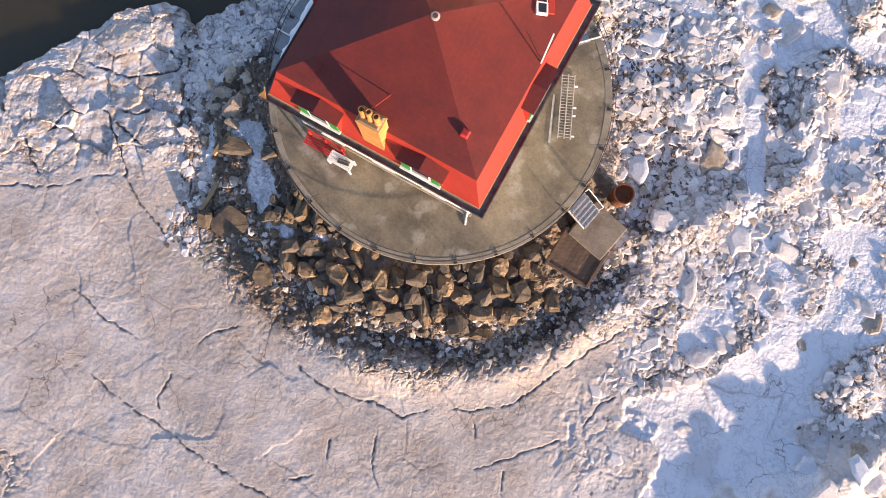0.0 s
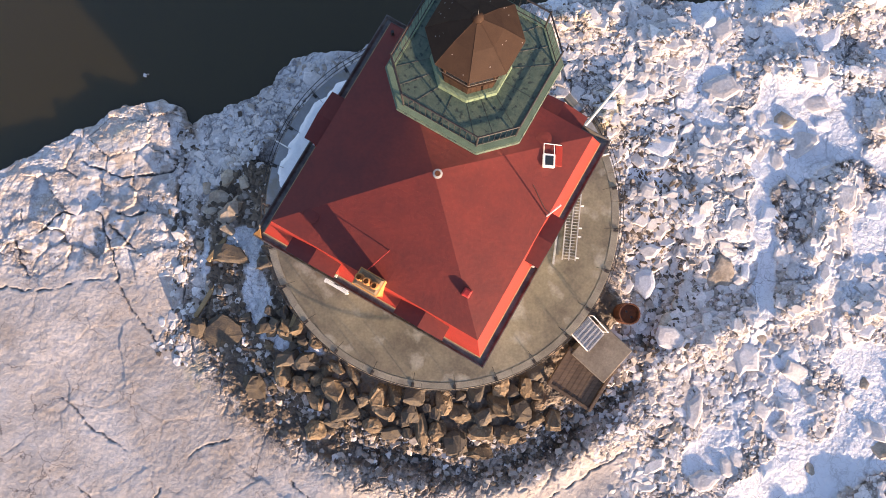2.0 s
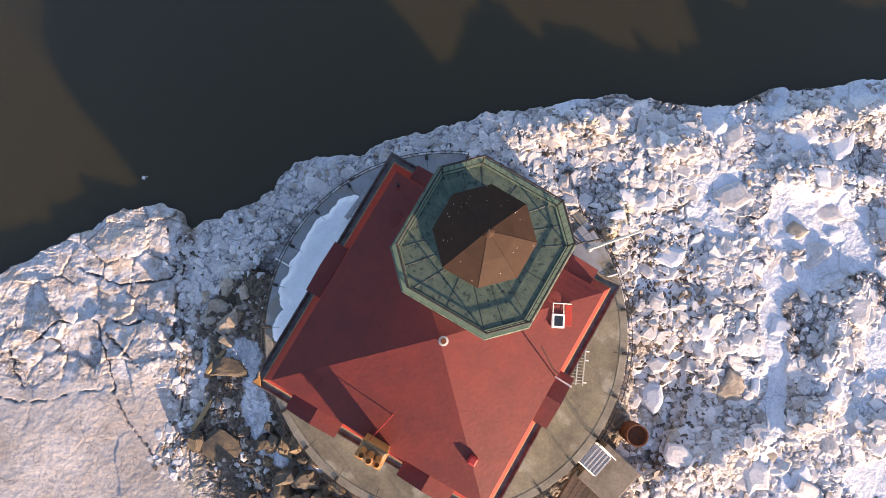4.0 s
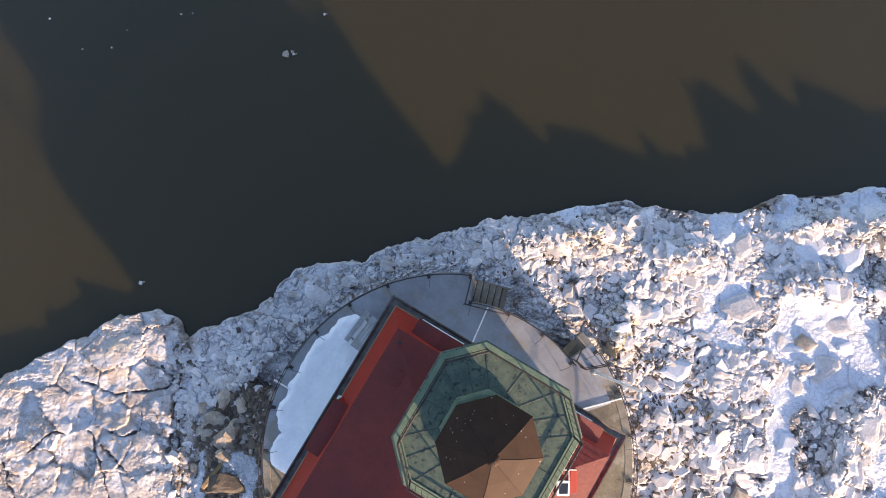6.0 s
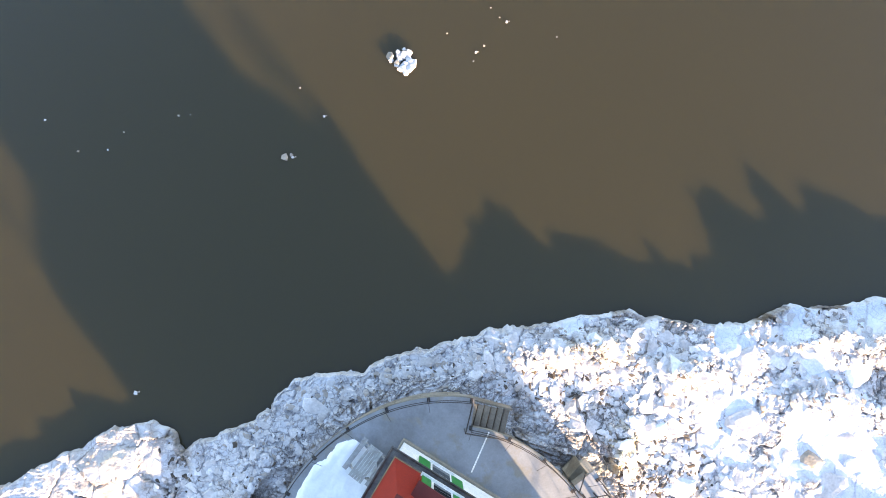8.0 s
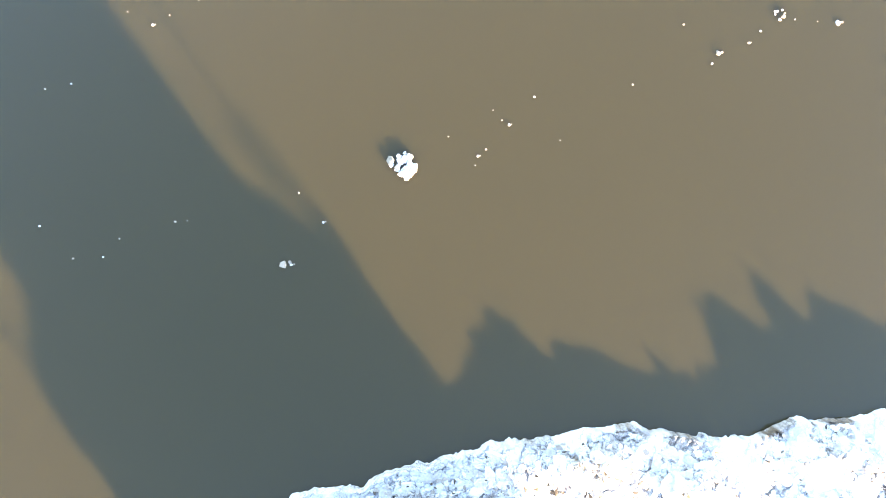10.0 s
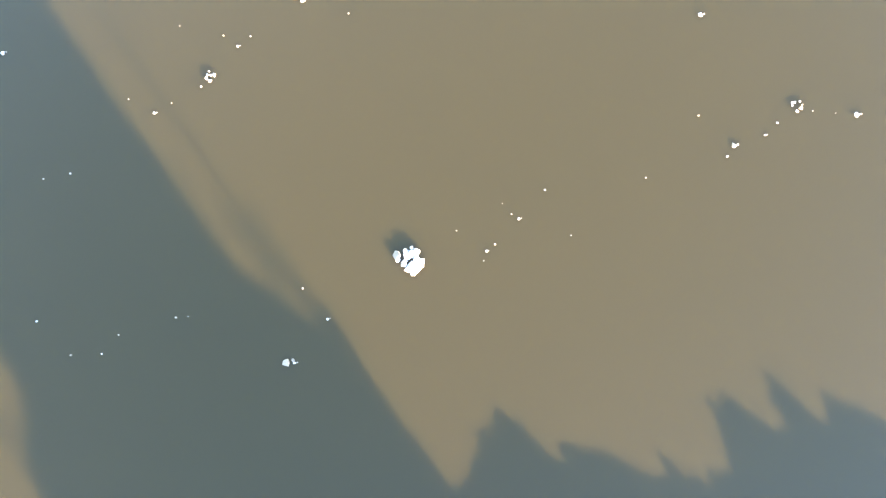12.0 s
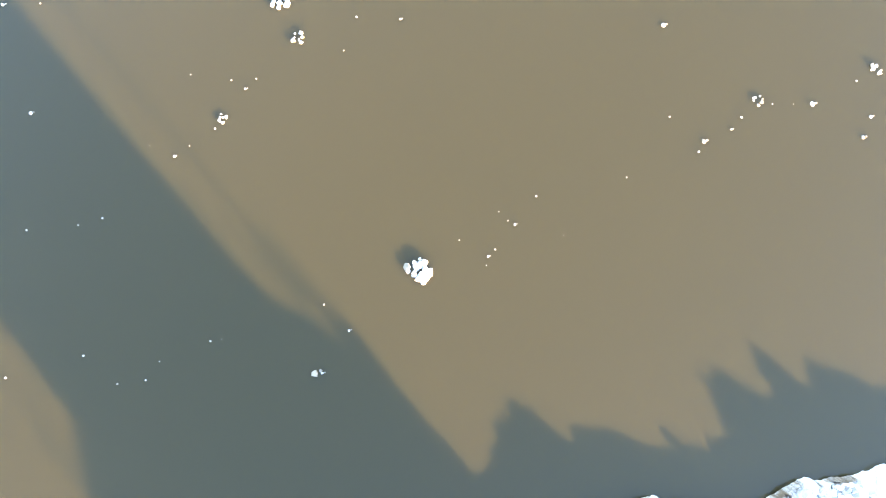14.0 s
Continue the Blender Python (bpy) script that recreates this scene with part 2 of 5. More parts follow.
# ---- mesh helpers ----
class Shape:
    """Collects points and faces of one mesh."""

    def __init__(self):
        self.v, self.f = [], []

    def add(self, points, faces):
        k = len(self.v)
        self.v += [tuple(p) for p in points]
        self.f += [tuple(k + i for i in f) for f in faces]
        return self

    def box(self, x0, y0, z0, x1, y1, z1, m=None):
        pts = [Vector((x, y, z)) for z in (z0, z1) for x, y in ((x0, y0), (x1, y0), (x1, y1), (x0, y1))]
        return self.add([m @ p for p in pts] if m else pts, [(3, 2, 1, 0), (4, 5, 6, 7), (0, 1, 5, 4), (1, 2, 6, 5), (2, 3, 7, 6), (3, 0, 4, 7)])

    def rings(self, loops, close=True, caps=True):
        """Joins closed loops of equal length one after another."""
        n = len(loops[0])
        fs = [(a * n + i, a * n + (i + 1) % n, (a + 1) * n + (i + 1) % n, (a + 1) * n + i) for a in range(len(loops) - 1) for i in range(n)]
        if caps:
            fs += [tuple(reversed(range(n))), tuple((len(loops) - 1) * n + i for i in range(n))]
        return self.add([p for lp in loops for p in lp], fs)

    def tube(self, a, b, r, n=6, r2=None):
        a, b = Vector(a), Vector(b)
        q = (b - a).to_track_quat("Z", "Y").to_matrix()
        lp = [[c + q @ Vector((rr * math.cos(2 * math.pi * i / n), rr * math.sin(2 * math.pi * i / n), 0)) for i in range(n)] for c, rr in ((a, r), (b, r2 or r))]
        return self.rings(lp)

    def path(self, pts, r, n=6):
        for a, b in zip(pts, pts[1:]):
            self.tube(a, b, r, n)
        return self


def part(name, shape, mat, parent=None, label="", at=None, bevel=0.0, smooth=False):
    me = bpy.data.meshes.new(name)
    me.from_pydata(shape.v, [], shape.f)
    if bevel:
        bm = bmesh.new()
        bm.from_mesh(me)
        bmesh.ops.bevel(bm, geom=bm.edges[:], offset=bevel, segments=1, affect="EDGES", clamp_overlap=True)
        bm.to_mesh(me)
        bm.free()
    me.materials.append(mat)
    if smooth:
        me.shade_smooth()
    ob = new(name, me)
    ob.parent = parent
    if at:
        ob.matrix_basis = at
    if label:
        ob["label"] = label
    return ob


def share(name, mesh, parent, m):
    ob = new(name, mesh)
    ob.parent = parent
    ob.matrix_basis = m
    return ob


def base(name, m, label, category, group="", kind=""):
    ob = new(name)
    ob.matrix_basis = m
    ob.empty_display_size = 0.2
    return tagged(ob, label, category, group, kind)


def arc(cx, cy, r, a0, a1, n, z):
    return [Vector((cx + r * math.cos(radians(a0 + (a1 - a0) * i / n)), cy + r * math.sin(radians(a0 + (a1 - a0) * i / n)), z)) for i in range(n + 1)]


# ---- the river ice: one sheet, shaped by shore, cracks, plates and the moat round the pier ----
PIER_X, PIER_Y, PIER_R, DECK_Z = 0.29, 10.52, 8.24, 3.25
SHORE = [(-400, -250), (-60, -10), (-30, 7.5), (-21.8, 12.1), (-19.4, 13.8), (-18.0, 14.5), (-16.3, 15.5), (-14.7, 16.0), (-13.6, 15.5), (-13.0, 14.8), (-12.6, 15.0), (-10.0, 16.3),
         (-9.0, 17.1), (-8.0, 18.5), (-6.6, 18.8), (-4.9, 19.2), (-3.0, 20.0), (-1.3, 20.6), (1.5, 21.7), (3.5, 22.1), (5.7, 22.7), (8.6, 23.3), (10.9, 23.0), (12.4, 22.8),
         (14.4, 23.1), (15.8, 23.8), (17.0, 24.2), (19.3, 24.5), (21.8, 25.0), (40, 28), (400, 60)]
CRACKS = [
    (0.10, [(-18.5, 0.8), (-16.2, -0.9), (-14.2, -2.2)]),
    (0.10, [(-17.3, -3.2), (-16.6, -3.9), (-13.5, -6.0), (-11.5, -7.3), (-8.2, -9.1), (-6, -10.5)]),
    (0.13, [(-12.1, -2.7), (-12.7, -3.6), (-13.3, -4.9), (-13.4, -6.0)]),
    (0.08, [(-12.1, -2.7), (-10.9, -1.4), (-9.0, -0.8)]),
    (0.14, [(-6.9, -2.5), (-5.3, -3.8), (-2.6, -4.7), (-0.9, -5.3), (0.9, -4.7)]),
    (0.10, [(-4.6, -8.3), (-4.6, -5.9)]),
    (0.06, [(-8.2, -8.9), (-4.6, -8.2)]),
    (0.08, [(-2.3, -5.3), (-2.3, -7.7), (-1.8, -9.5)]),
    (0.09, [(2.4, -4.8), (2.8, -7.5)]),
    (0.15, [(2.1, -7.9), (4.8, -7.1), (7.0, -6.2), (8.3, -5.5), (9.2, -4.2), (11.1, -3.2), (13.0, -1.8)]),
    (0.09, [(4.2, -9.6), (4.3, -7.4)]),
    (0.11, [(0.9, -4.7), (2.4, -4.8), (4.0, -4.6), (5.7, -3.8), (7.1, -2.4), (9.0, -1.2), (10.7, 0.0)]),
]
MORE_CRACKS = [
    (0.18, [(-19.2, 12.6), (-17.9, 12.0), (-15.9, 11.7), (-13.7, 12.0), (-13.2, 13.3)]),
    (0.13, [(-17.9, 10.4), (-17.0, 9.5), (-16.2, 7.7), (-15.9, 6.1), (-14.6, 4.4), (-13.2, 3.0)]),
    (0.14, [(-21.1, 10.3), (-21.1, 8.8), (-20.8, 7.0), (-19.9, 5.8)]),
    (0.17, [(-17.7, 9.8), (-19.2, 9.4), (-20.5, 8.3)]),
    (0.12, [(-14.6, 11.2), (-14.8, 9.9), (-15.7, 9.6), (-17.5, 10.1)]),
    (0.15, [(-24, 5.2), (-21.9, 5.7), (-19.9, 5.6), (-18.8, 5.9), (-17.5, 6.3), (-16.0, 6.6)]),
    (0.12, [(-13.2, 15.0), (-13.2, 13.3), (-13.1, 10.8), (-12.5, 7.5), (-12.4, 4.6), (-12.9, 3.7), (-12.3, 2.2)]),
    (0.12, [(-17.0, 9.5), (-14.6, 7.6)]),
]


DRIFTS = [(13.8, 18.8, 1.6, 0.9, 10), (13.6, 16.8, 1.6, 0.6, -30), (19.4, 16.4, 3.0, 1.4, -10), (18.2, 14.2, 2.2, 0.9, 0), (22.8, 11.0, 1.8, 1.5, 20), (16.5, 11.8, 0.6, 1.5, 0), (17.0, 8.5, 0.6, 2.2, 0),
          (22.3, 4.8, 2.0, 1.0, 15), (22.5, 1.4, 2.2, 2.2, 0), (14.3, -0.1, 2.0, 1.2, 30), (18.0, -3.2, 3.8, 1.8, 25), (19.5, -0.8, 2.0, 0.9, 30), (24.0, 15.0, 2.0, 1.0, 20)]
CREAM = [(20.1, 13.4, 1.1, 1.0, 20), (19.5, 10.8, 0.8, 1.7, -15), (18.2, 19.8, 1.6, 1.0, 10), (21.3, 19.4, 1.6, 1.0, 10), (22.8, 17.5, 1.0, 1.5, 0), (19.0, 7.7, 1.3, 0.8, 40), (21.8, 7.2, 1.3, 0.7, 20), (22.2, -3.0, 1.6, 1.2, 30),
         (8.3, 16.4, 1.5, 1.0, 60), (7.0, 21.2, 1.9, 0.7, 0), (20.3, 22.2, 2.6, 1.0, 8), (11.2, 20.6, 1.4, 0.7, 10)]
# line of shadowed rubble, darkened by colour in ice_surface
DARK_BAND = [(-3.0, -1.2), (0.0, -1.8), (2.6, -2.1), (4.5, -1.5), (6.0, -0.7), (8.0, 1.0), (10.0, 2.6), (10.9, 4.6), (11.6, 6.5), (12.2, 8.6), (12.2, 10.3)]


def hashed(i, j, k):
    """A repeatable random number in 0..1 for each cell."""
    h = np.sin(i * 127.1 + j * 311.7 + k * 74.7) * 43758.5453
    return h - np.floor(h)


def value_noise(x, y, k=0):
    i, j = np.floor(x), np.floor(y)
    u, v = x - i, y - j
    u, v = u * u * (3 - 2 * u), v * v * (3 - 2 * v)
    a, b, c, d = hashed(i, j, k), hashed(i + 1, j, k), hashed(i, j + 1, k), hashed(i + 1, j + 1, k)
    return a + (b - a) * u + (c - a) * v + (a - b - c + d) * u * v


def fbm(x, y, octaves, k=0):
    s, w, t = 0, 1.0, 0
    for o in range(octaves):
        s, t = s + w * value_noise(x * 2**o + 17 * o, y * 2**o - 9 * o, k + o), t + w
        w *= 0.5
    return s / t


def plates(x, y, size, k, slope):
    """Broken plates: each cell is a flat piece of its own height and tilt. Gives height and closeness to a joint."""
    x, y = x / size, y / size
    ci, cj = np.floor(x), np.floor(y)
    best, second, height = np.full_like(x, 9.0), np.full_like(x, 9.0), np.zeros_like(x)
    for di in (-1, 0, 1):
        for dj in (-1, 0, 1):
            i, j = ci + di, cj + dj
            px, py = i + 0.1 + 0.8 * hashed(i, j, k), j + 0.1 + 0.8 * hashed(i, j, k + 1)
            dx, dy = x - px, y - py
            st = 0.6 + 0.8 * hashed(i, j, k + 5)
            d = np.sqrt((dx * st) ** 2 + dy**2)
            turn, lean = hashed(i, j, k + 2) * 6.283, (hashed(i, j, k + 3) ** 1.5) * slope
            hh = (dx * np.cos(turn) + dy * np.sin(turn)) * lean * size + (hashed(i, j, k + 4) - 0.4) * size * 0.35 * slope
            nearer = d < best
            second = np.where(nearer, best, np.minimum(second, d))
            height = np.where(nearer, hh, height)
            best = np.minimum(best, d)
    return height, np.clip((second - best) / 0.10, 0, 1)


def to_line(x, y, pts):
    """Distance to a polyline, which counts for more towards its two ends."""
    best = np.full_like(x, 99.0)
    last = len(pts) - 2
    for k, ((ax, ay), (bx, by)) in enumerate(zip(pts, pts[1:])):
        ex, ey = bx - ax, by - ay
        t = np.clip(((x - ax) * ex + (y - ay) * ey) / (ex * ex + ey * ey), 0, 1)
        run = math.hypot(ex, ey)
        thin = np.minimum(t * run if k == 0 else 9.0, (1 - t) * run if k == last else 9.0)
        best = np.minimum(best, np.hypot(x - ax - t * ex, y - ay - t * ey) + 0.09 * step(0.9, 0.0, thin))
    return best


def step(a, b, x):
    t = np.clip((x - a) / (b - a), 0, 1)
    return t * t * (3 - 2 * t)


def blob(x, y, cx, cy, rx, ry, turn=0):
    c, s = math.cos(radians(turn)), math.sin(radians(turn))
    dx, dy = x - cx, y - cy
    return np.exp(-(((dx * c + dy * s) / rx) ** 2) - ((dy * c - dx * s) / ry) ** 2)


def ice_surface(x, y):
    """Height, snow, and grime and wet with shade painted in, of the ice at places x, y."""
    wx = x + 0.5 * (fbm(x * 0.9, y * 0.9, 4, 31) - 0.5) + 0.12 * (fbm(x * 5, y * 5, 2, 33) - 0.5)
    wy = y + 0.5 * (fbm(x * 0.9, y * 0.9, 4, 37) - 0.5) + 0.12 * (fbm(x * 5, y * 5, 2, 39) - 0.5)
    sx, sy = np.array(SHORE, float).T
    edge = np.interp(wx, sx, sy) - wy + 0.20 + 0.5 * (fbm(x * 1.3, y * 1.3, 3, 41) - 0.5)
    r = np.hypot(x - PIER_X, y - PIER_Y)
    ang = np.degrees(np.arctan2(y - PIER_Y, x - PIER_X))
    # how broken the ice is
    right = step(6.5, 10, x + 0.25 * (y - 8)) * step(-4.5, 0.5, y + 0.1 * x)
    north = step(12.5, 14.5, y + 0.25 * np.abs(x)) * step(-12.8, -12.2, x)
    west = step(5.5, 8, y) * step(-12, -13, x)
    low_right = step(5, 9, x) * step(-1, -4, y)
    rough = np.clip(0.95 * right + 0.8 * north + 0.36 * west + 0.22 * low_right, 0, 1)
    calm = fbm(x * 0.22 + 3, y * 0.22, 3, 51)
    drift = 0.55 * step(0.50, 0.62, calm) * np.clip(right + low_right, 0, 1) + 0.4 * blob(x, y, 14.5, -6, 4, 1.6, 35)
    for place in DRIFTS:
        drift = drift + blob(x, y, *place)
    cream = sum(blob(x, y, *place) for place in CREAM)
    drift = step(0.34, 0.56, drift - 0.6 * cream + 0.9 * (fbm(x * 0.9, y * 0.9, 4, 53) - 0.5))
    rough = rough * (1 - 0.93 * drift)
    rough = np.maximum(rough, 0.75 * step(0, 0.6, r - 10.5) * step(15.0, 13.2, r + 1.2 * (calm - 0.5)) * step(-10, -25, ang) * step(-165, -150, ang))
    gap = step(0.85, 0.35, to_line(wx, wy, MORE_CRACKS[6][1])) * step(3.0, 4.0, y)
    rough = np.maximum(rough, 0.9 * gap)
    rough = np.maximum(rough, 0.9 * blob(x, y, -21.5, -8.8, 1.6, 1.3, 20))
    patch = fbm(x * 0.35, y * 0.35, 3, 55)
    pale = blob(x, y, 18.5, 4.0, 6.0, 3.6, 15)
    rough = np.clip(rough * (0.55 + 0.9 * patch) * (1 - 0.35 * pale), 0, 1)
    # heights
    z = 0.40 + 0.22 * (fbm(x * 0.12, y * 0.12, 3, 61) - 0.5) + (0.06 + 0.06 * rough) * (fbm(x * 0.7, y * 0.7, 4, 63) - 0.5) + (0.018 + 0.03 * rough) * (fbm(x * 3.2, y * 3.2, 4, 65) - 0.5)
    z += 0.10 * right + 0.15 * north - 0.16 * step(9, 13, y) * step(-11, -13, x)
    z -= drift * np.clip(0.08 * right + 0.20 * low_right, 0, 0.2)
    # last two heaps: one raised, one added, to shade the snow beyond them
    ridge = (0.50 * cream + 0.8 * blob(x, y, 17.9, 22.7, 1.4, 0.5, 20) + 0.75 * blob(x, y, 21.2, 23.2, 0.7, 0.5) + 0.75 * blob(x, y, 23.6, 23.6, 1.7, 0.5, 8) + 0.4 * blob(x, y, 26.8, 23.9, 1.6, 0.6, 8)
             + 0.2 * blob(x, y, 6.9, 21.7, 0.7, 0.4, 10) + 0.25 * blob(x, y, 9.0, 22.2, 0.8, 0.4) + 0.45 * blob(x, y, 13.6, 21.8, 0.35, 0.4) + 0.45 * blob(x, y, 14.5, 5.5, 4.0, 0.8, 25) + 0.3 * blob(x, y, 10.3, 3.8, 0.5, 2.6, -40) + 0.2 * blob(x, y, 3.2, 20.6, 3.5, 0.8, 15)
             + 0.15 * blob(x, y, -16.5, 13.4, 2.6, 0.9, 25) + 0.35 * blob(x, y, -9.5, 13.5, 1.2, 2.2, -25) + 0.85 * blob(x, y, 21.0, -7.6, 4.5, 1.1, 38) + 0.6 * blob(x, y, 15.8, -9.6, 3.4, 1.0, 25))
    z += ridge * (0.75 + 0.5 * fbm(x * 0.9, y * 0.9, 3, 67))
    z += np.clip(right + 0.5 * low_right, 0, 1) * 0.25 * (fbm(x * 0.36 + 5, y * 0.36, 3, 125) - 0.5)
    lip = 0.30 * blob(r, np.zeros_like(r), 13.5, 0, 1.1, 1) * step(-25, -45, ang) * step(-125, -100, ang)
    z += lip * (0.5 + patch)
    turn = 2.4 * fbm(x * 0.1, y * 0.1, 2, 127)
    cx, cy = wx * np.cos(turn) + wy * np.sin(turn), wy * np.cos(turn) - wx * np.sin(turn)
    h1, j1 = plates(wx, wy, 1.9, 71, 0.36)
    h2, j2 = plates(cx * 1.0 + 0.4 * h1, cy * 0.62, 0.52, 81, 0.9)
    h3, j3 = plates(cx * 0.75, cy * 1.2 - 0.3 * h2, 0.27, 91, 1.0)
    big = step(0.47, 0.56, fbm(x * 0.42 + 7, y * 0.42, 3, 129))
    small = (1 - 0.85 * big) * (0.55 + 0.45 * step(0.42, 0.55, fbm(x * 0.8, y * 0.8, 2, 131)))
    calmer = 0.62 - 0.2 * step(9, 13, x) * step(10, 6, y)
    z += rough * calmer * (0.24 * h1 + small * (0.30 * h2 + 0.22 * h3)) * (0.7 + 0.6 * patch)
    z += rough * calmer * (0.12 * (fbm(x * 1.7, y * 1.7, 5, 133) - 0.5) + 0.35 * small * np.abs(fbm(x * 2.3, y * 2.3, 4, 135) - 0.5) ** 1.2)
    v1, v2 = np.abs(fbm(wx * 0.55 + 11, wy * 0.55, 5, 151) - 0.5), np.abs(fbm(wx * 1.5, wy * 1.5 + 5, 5, 153) - 0.5)
    cut1, cut2 = step(0.030, 0.004, v1), step(0.034, 0.004, v2) * step(0.42, 0.52, fbm(x * 0.6 + 2, y * 0.6, 3, 155))
    cut1, cut2 = cut1 * (1 - west), cut2 * (1 - west)
    z -= rough * (0.14 * cut1 + 0.09 * cut2)
    split = west * step(0.55, 0.95, 1 - j1) * step(0.45, 0.56, fbm(x * 0.7, y * 0.7, 3, 157))
    split = west * step(0.72, 1.0, 1 - j1) * step(0.40, 0.52, fbm(x * 0.7, y * 0.7, 3, 157))
    z += west * (0.42 * h1 + 0.12 * (fbm(x * 2.1, y * 2.1, 4, 165) - 0.5) - 0.06 * split)
    gaps = step(0.46, 0.60, fbm(x * 1.1, y * 1.1, 3, 137))
    z -= rough * gaps * (0.10 * (1 - j1) + 0.07 * small * (1 - j2))
    h0, j0 = plates(wx + 0.6 * (fbm(x * 0.3, y * 0.3, 3, 115) - 0.5), wy, 3.4, 117, 0.05)
    z += (1 - rough) * (0.25 * h0 + 0.009 * step(0.50, 0.66, fbm(x * 6.5, y * 6.5, 2, 119)) * step(0.42, 0.6, fbm(x * 0.45, y * 0.45, 3, 121)))
    hair = step(0.6, 0.95, 1 - j0) * step(0.5, 0.62, fbm(x * 0.3, y * 0.3, 2, 123)) * (1 - rough)
    u, v = 0.86 * x + 0.5 * y, 0.86 * y - 0.5 * x
    z += (1 - rough) * (0.018 * (fbm(u * 0.3, v * 1.6 + 0.8 * fbm(u * 0.2, v * 0.2, 2, 161), 4, 163) - 0.5) - 0.012 * hair)
    # long cracks between flat plates: wet ice and crack shade painted as dark colour
    wet_shade = np.zeros_like(x)
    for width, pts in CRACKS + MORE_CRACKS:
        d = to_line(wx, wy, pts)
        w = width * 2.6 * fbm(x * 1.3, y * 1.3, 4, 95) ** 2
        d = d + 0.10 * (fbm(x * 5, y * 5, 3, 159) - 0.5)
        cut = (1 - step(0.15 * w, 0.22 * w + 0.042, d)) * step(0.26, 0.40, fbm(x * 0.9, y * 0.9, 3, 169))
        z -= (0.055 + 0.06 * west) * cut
        wet_shade = np.maximum(wet_shade, (0.86 + 0.1 * west) * cut)
    # the moat of rocks round the pier
    moat_r = np.interp(ang, [-180, -170, -150, -135, -120, -100, -80, -65, -52, -40, -25, -8, 20, 60, 90, 120, 150, 160, 180],
                       [12.0, 12.0, 13.3, 13.8, 13.4, 12.0, 11.6, 11.6, 10.9, 10.5, 10.2, 9.2, 9.0, 9.3, 8.9, 8.8, 8.9, 9.4, 12.0])
    inside = 1 - step(-0.18, 0.18, r - moat_r + 1.3 * (fbm(x * 0.8, y * 0.8, 5, 97) - 0.5))
    bed = np.interp(r, [8, 10, 12, 14], [1.35, 0.9, 0.5, 0.4]) + 0.35 * (fbm(x * 1.8, y * 1.8, 4, 99) - 0.5) + 0.12 * (fbm(x * 6, y * 6, 3, 101) - 0.5)
    south = step(-12, -30, ang) + step(160, 174, ang)
    bed = np.where(south > 0.5, bed, 0.6 + 0.5 * h2 + 0.4 * h3)
    z = z * (1 - inside) + bed * inside
    # the band's shade is painted into the dark colour layers below
    band = np.exp(-((to_line(wx, wy, DARK_BAND) / (0.30 + 0.55 * fbm(x * 0.5, y * 0.5, 2, 139))) ** 2))
    z += band * (0.55 * h2 + 0.55 * h3 - 0.32 + 0.3 * (fbm(x * 3, y * 3, 4, 141) - 0.5))
    near = np.exp(-np.clip(r - moat_r, 0, 9) / 0.9)
    speck = fbm(x * 2.2, y * 2.2, 5, 103)
    grime_shade = np.clip(inside * south * (0.8 + 0.9 * (speck - 0.3)) + near * south * step(0.47, 0.53, fbm(x * 3.1, y * 3.1, 5, 147)), 0, 1)
    # shade of cuts, gaps and hollows painted in alongside the real grime
    grime_shade = np.maximum(grime_shade, np.minimum(1.0, 1.6 * rough) * (0.6 * cut1 + 0.65 * cut2) + 0.8 * split)
    grime_shade = np.maximum(grime_shade, rough * 0.55 * step(0.5, 0.7, speck) * (1 - step(0.3, 0.9, z)) + rough * (gaps * (0.7 * (1 - j1) + 0.8 * small * (1 - j2)) + 0.55 * small * (1 - j3)) + 0.45 * rough * small * step(0.40, 0.58, fbm(x * 0.8, y * 0.8, 4, 143)))
    # darker patches over the jam east of the pier
    grime_shade = np.maximum(grime_shade, 0.75 * rough * blob(x, y, 11.6, 12.2, 2.4, 4.2) * step(0.40, 0.56, fbm(x * 1.9, y * 1.9, 4, 167)))
    grime_shade = np.clip(np.maximum(grime_shade, band * (0.35 + 0.8 * step(0.46, 0.54, fbm(x * 3.4, y * 3.4, 5, 149)))), 0, 1)
    tan = blob(x, y, 8.3, 16.4, 1.5, 1.0, 60) + blob(x, y, 7.0, 21.2, 1.6, 0.6, 0) + blob(x, y, -10.4, 11.0, 0.9, 1.5, 0) + 0.7 * blob(x, y, -16.5, 14, 1.2, 0.5, 20)
    # tan heaps carry silt; cream ridges and lip carry painted sunlit warmth
    silt_sun_tint = np.clip(tan + 0.35 * cream + 0.4 * lip + 0.8 * blob(x, y, -11.5, 2.0, 0.6, 1.2, 10) + 0.7 * blob(x, y, 10.6, 6.5, 0.5, 2.5, -8) + 0.6 * blob(x, y, 9.0, 2.0, 2.0, 0.5, 35), 0, 1) * step(0.36, 0.6, speck)
    grime_shade = np.maximum(grime_shade, 0.24 * step(0.46, 0.66, fbm(x * 0.28, y * 0.28, 5, 107)) * (1 - right) * (1 - north))
    snow = np.clip(drift + 0.6 * right * big * step(0.45, 0.6, fbm(x * 0.5, y * 0.5, 4, 109)) + 0.6 * north + 0.5 * pale * right + 0.22 * low_right + 0.7 * west * step(0.40, 0.6, speck), 0, 1)
    grime_shade = grime_shade * (1 - 0.65 * north * step(5, 1, x) * (1 - inside))
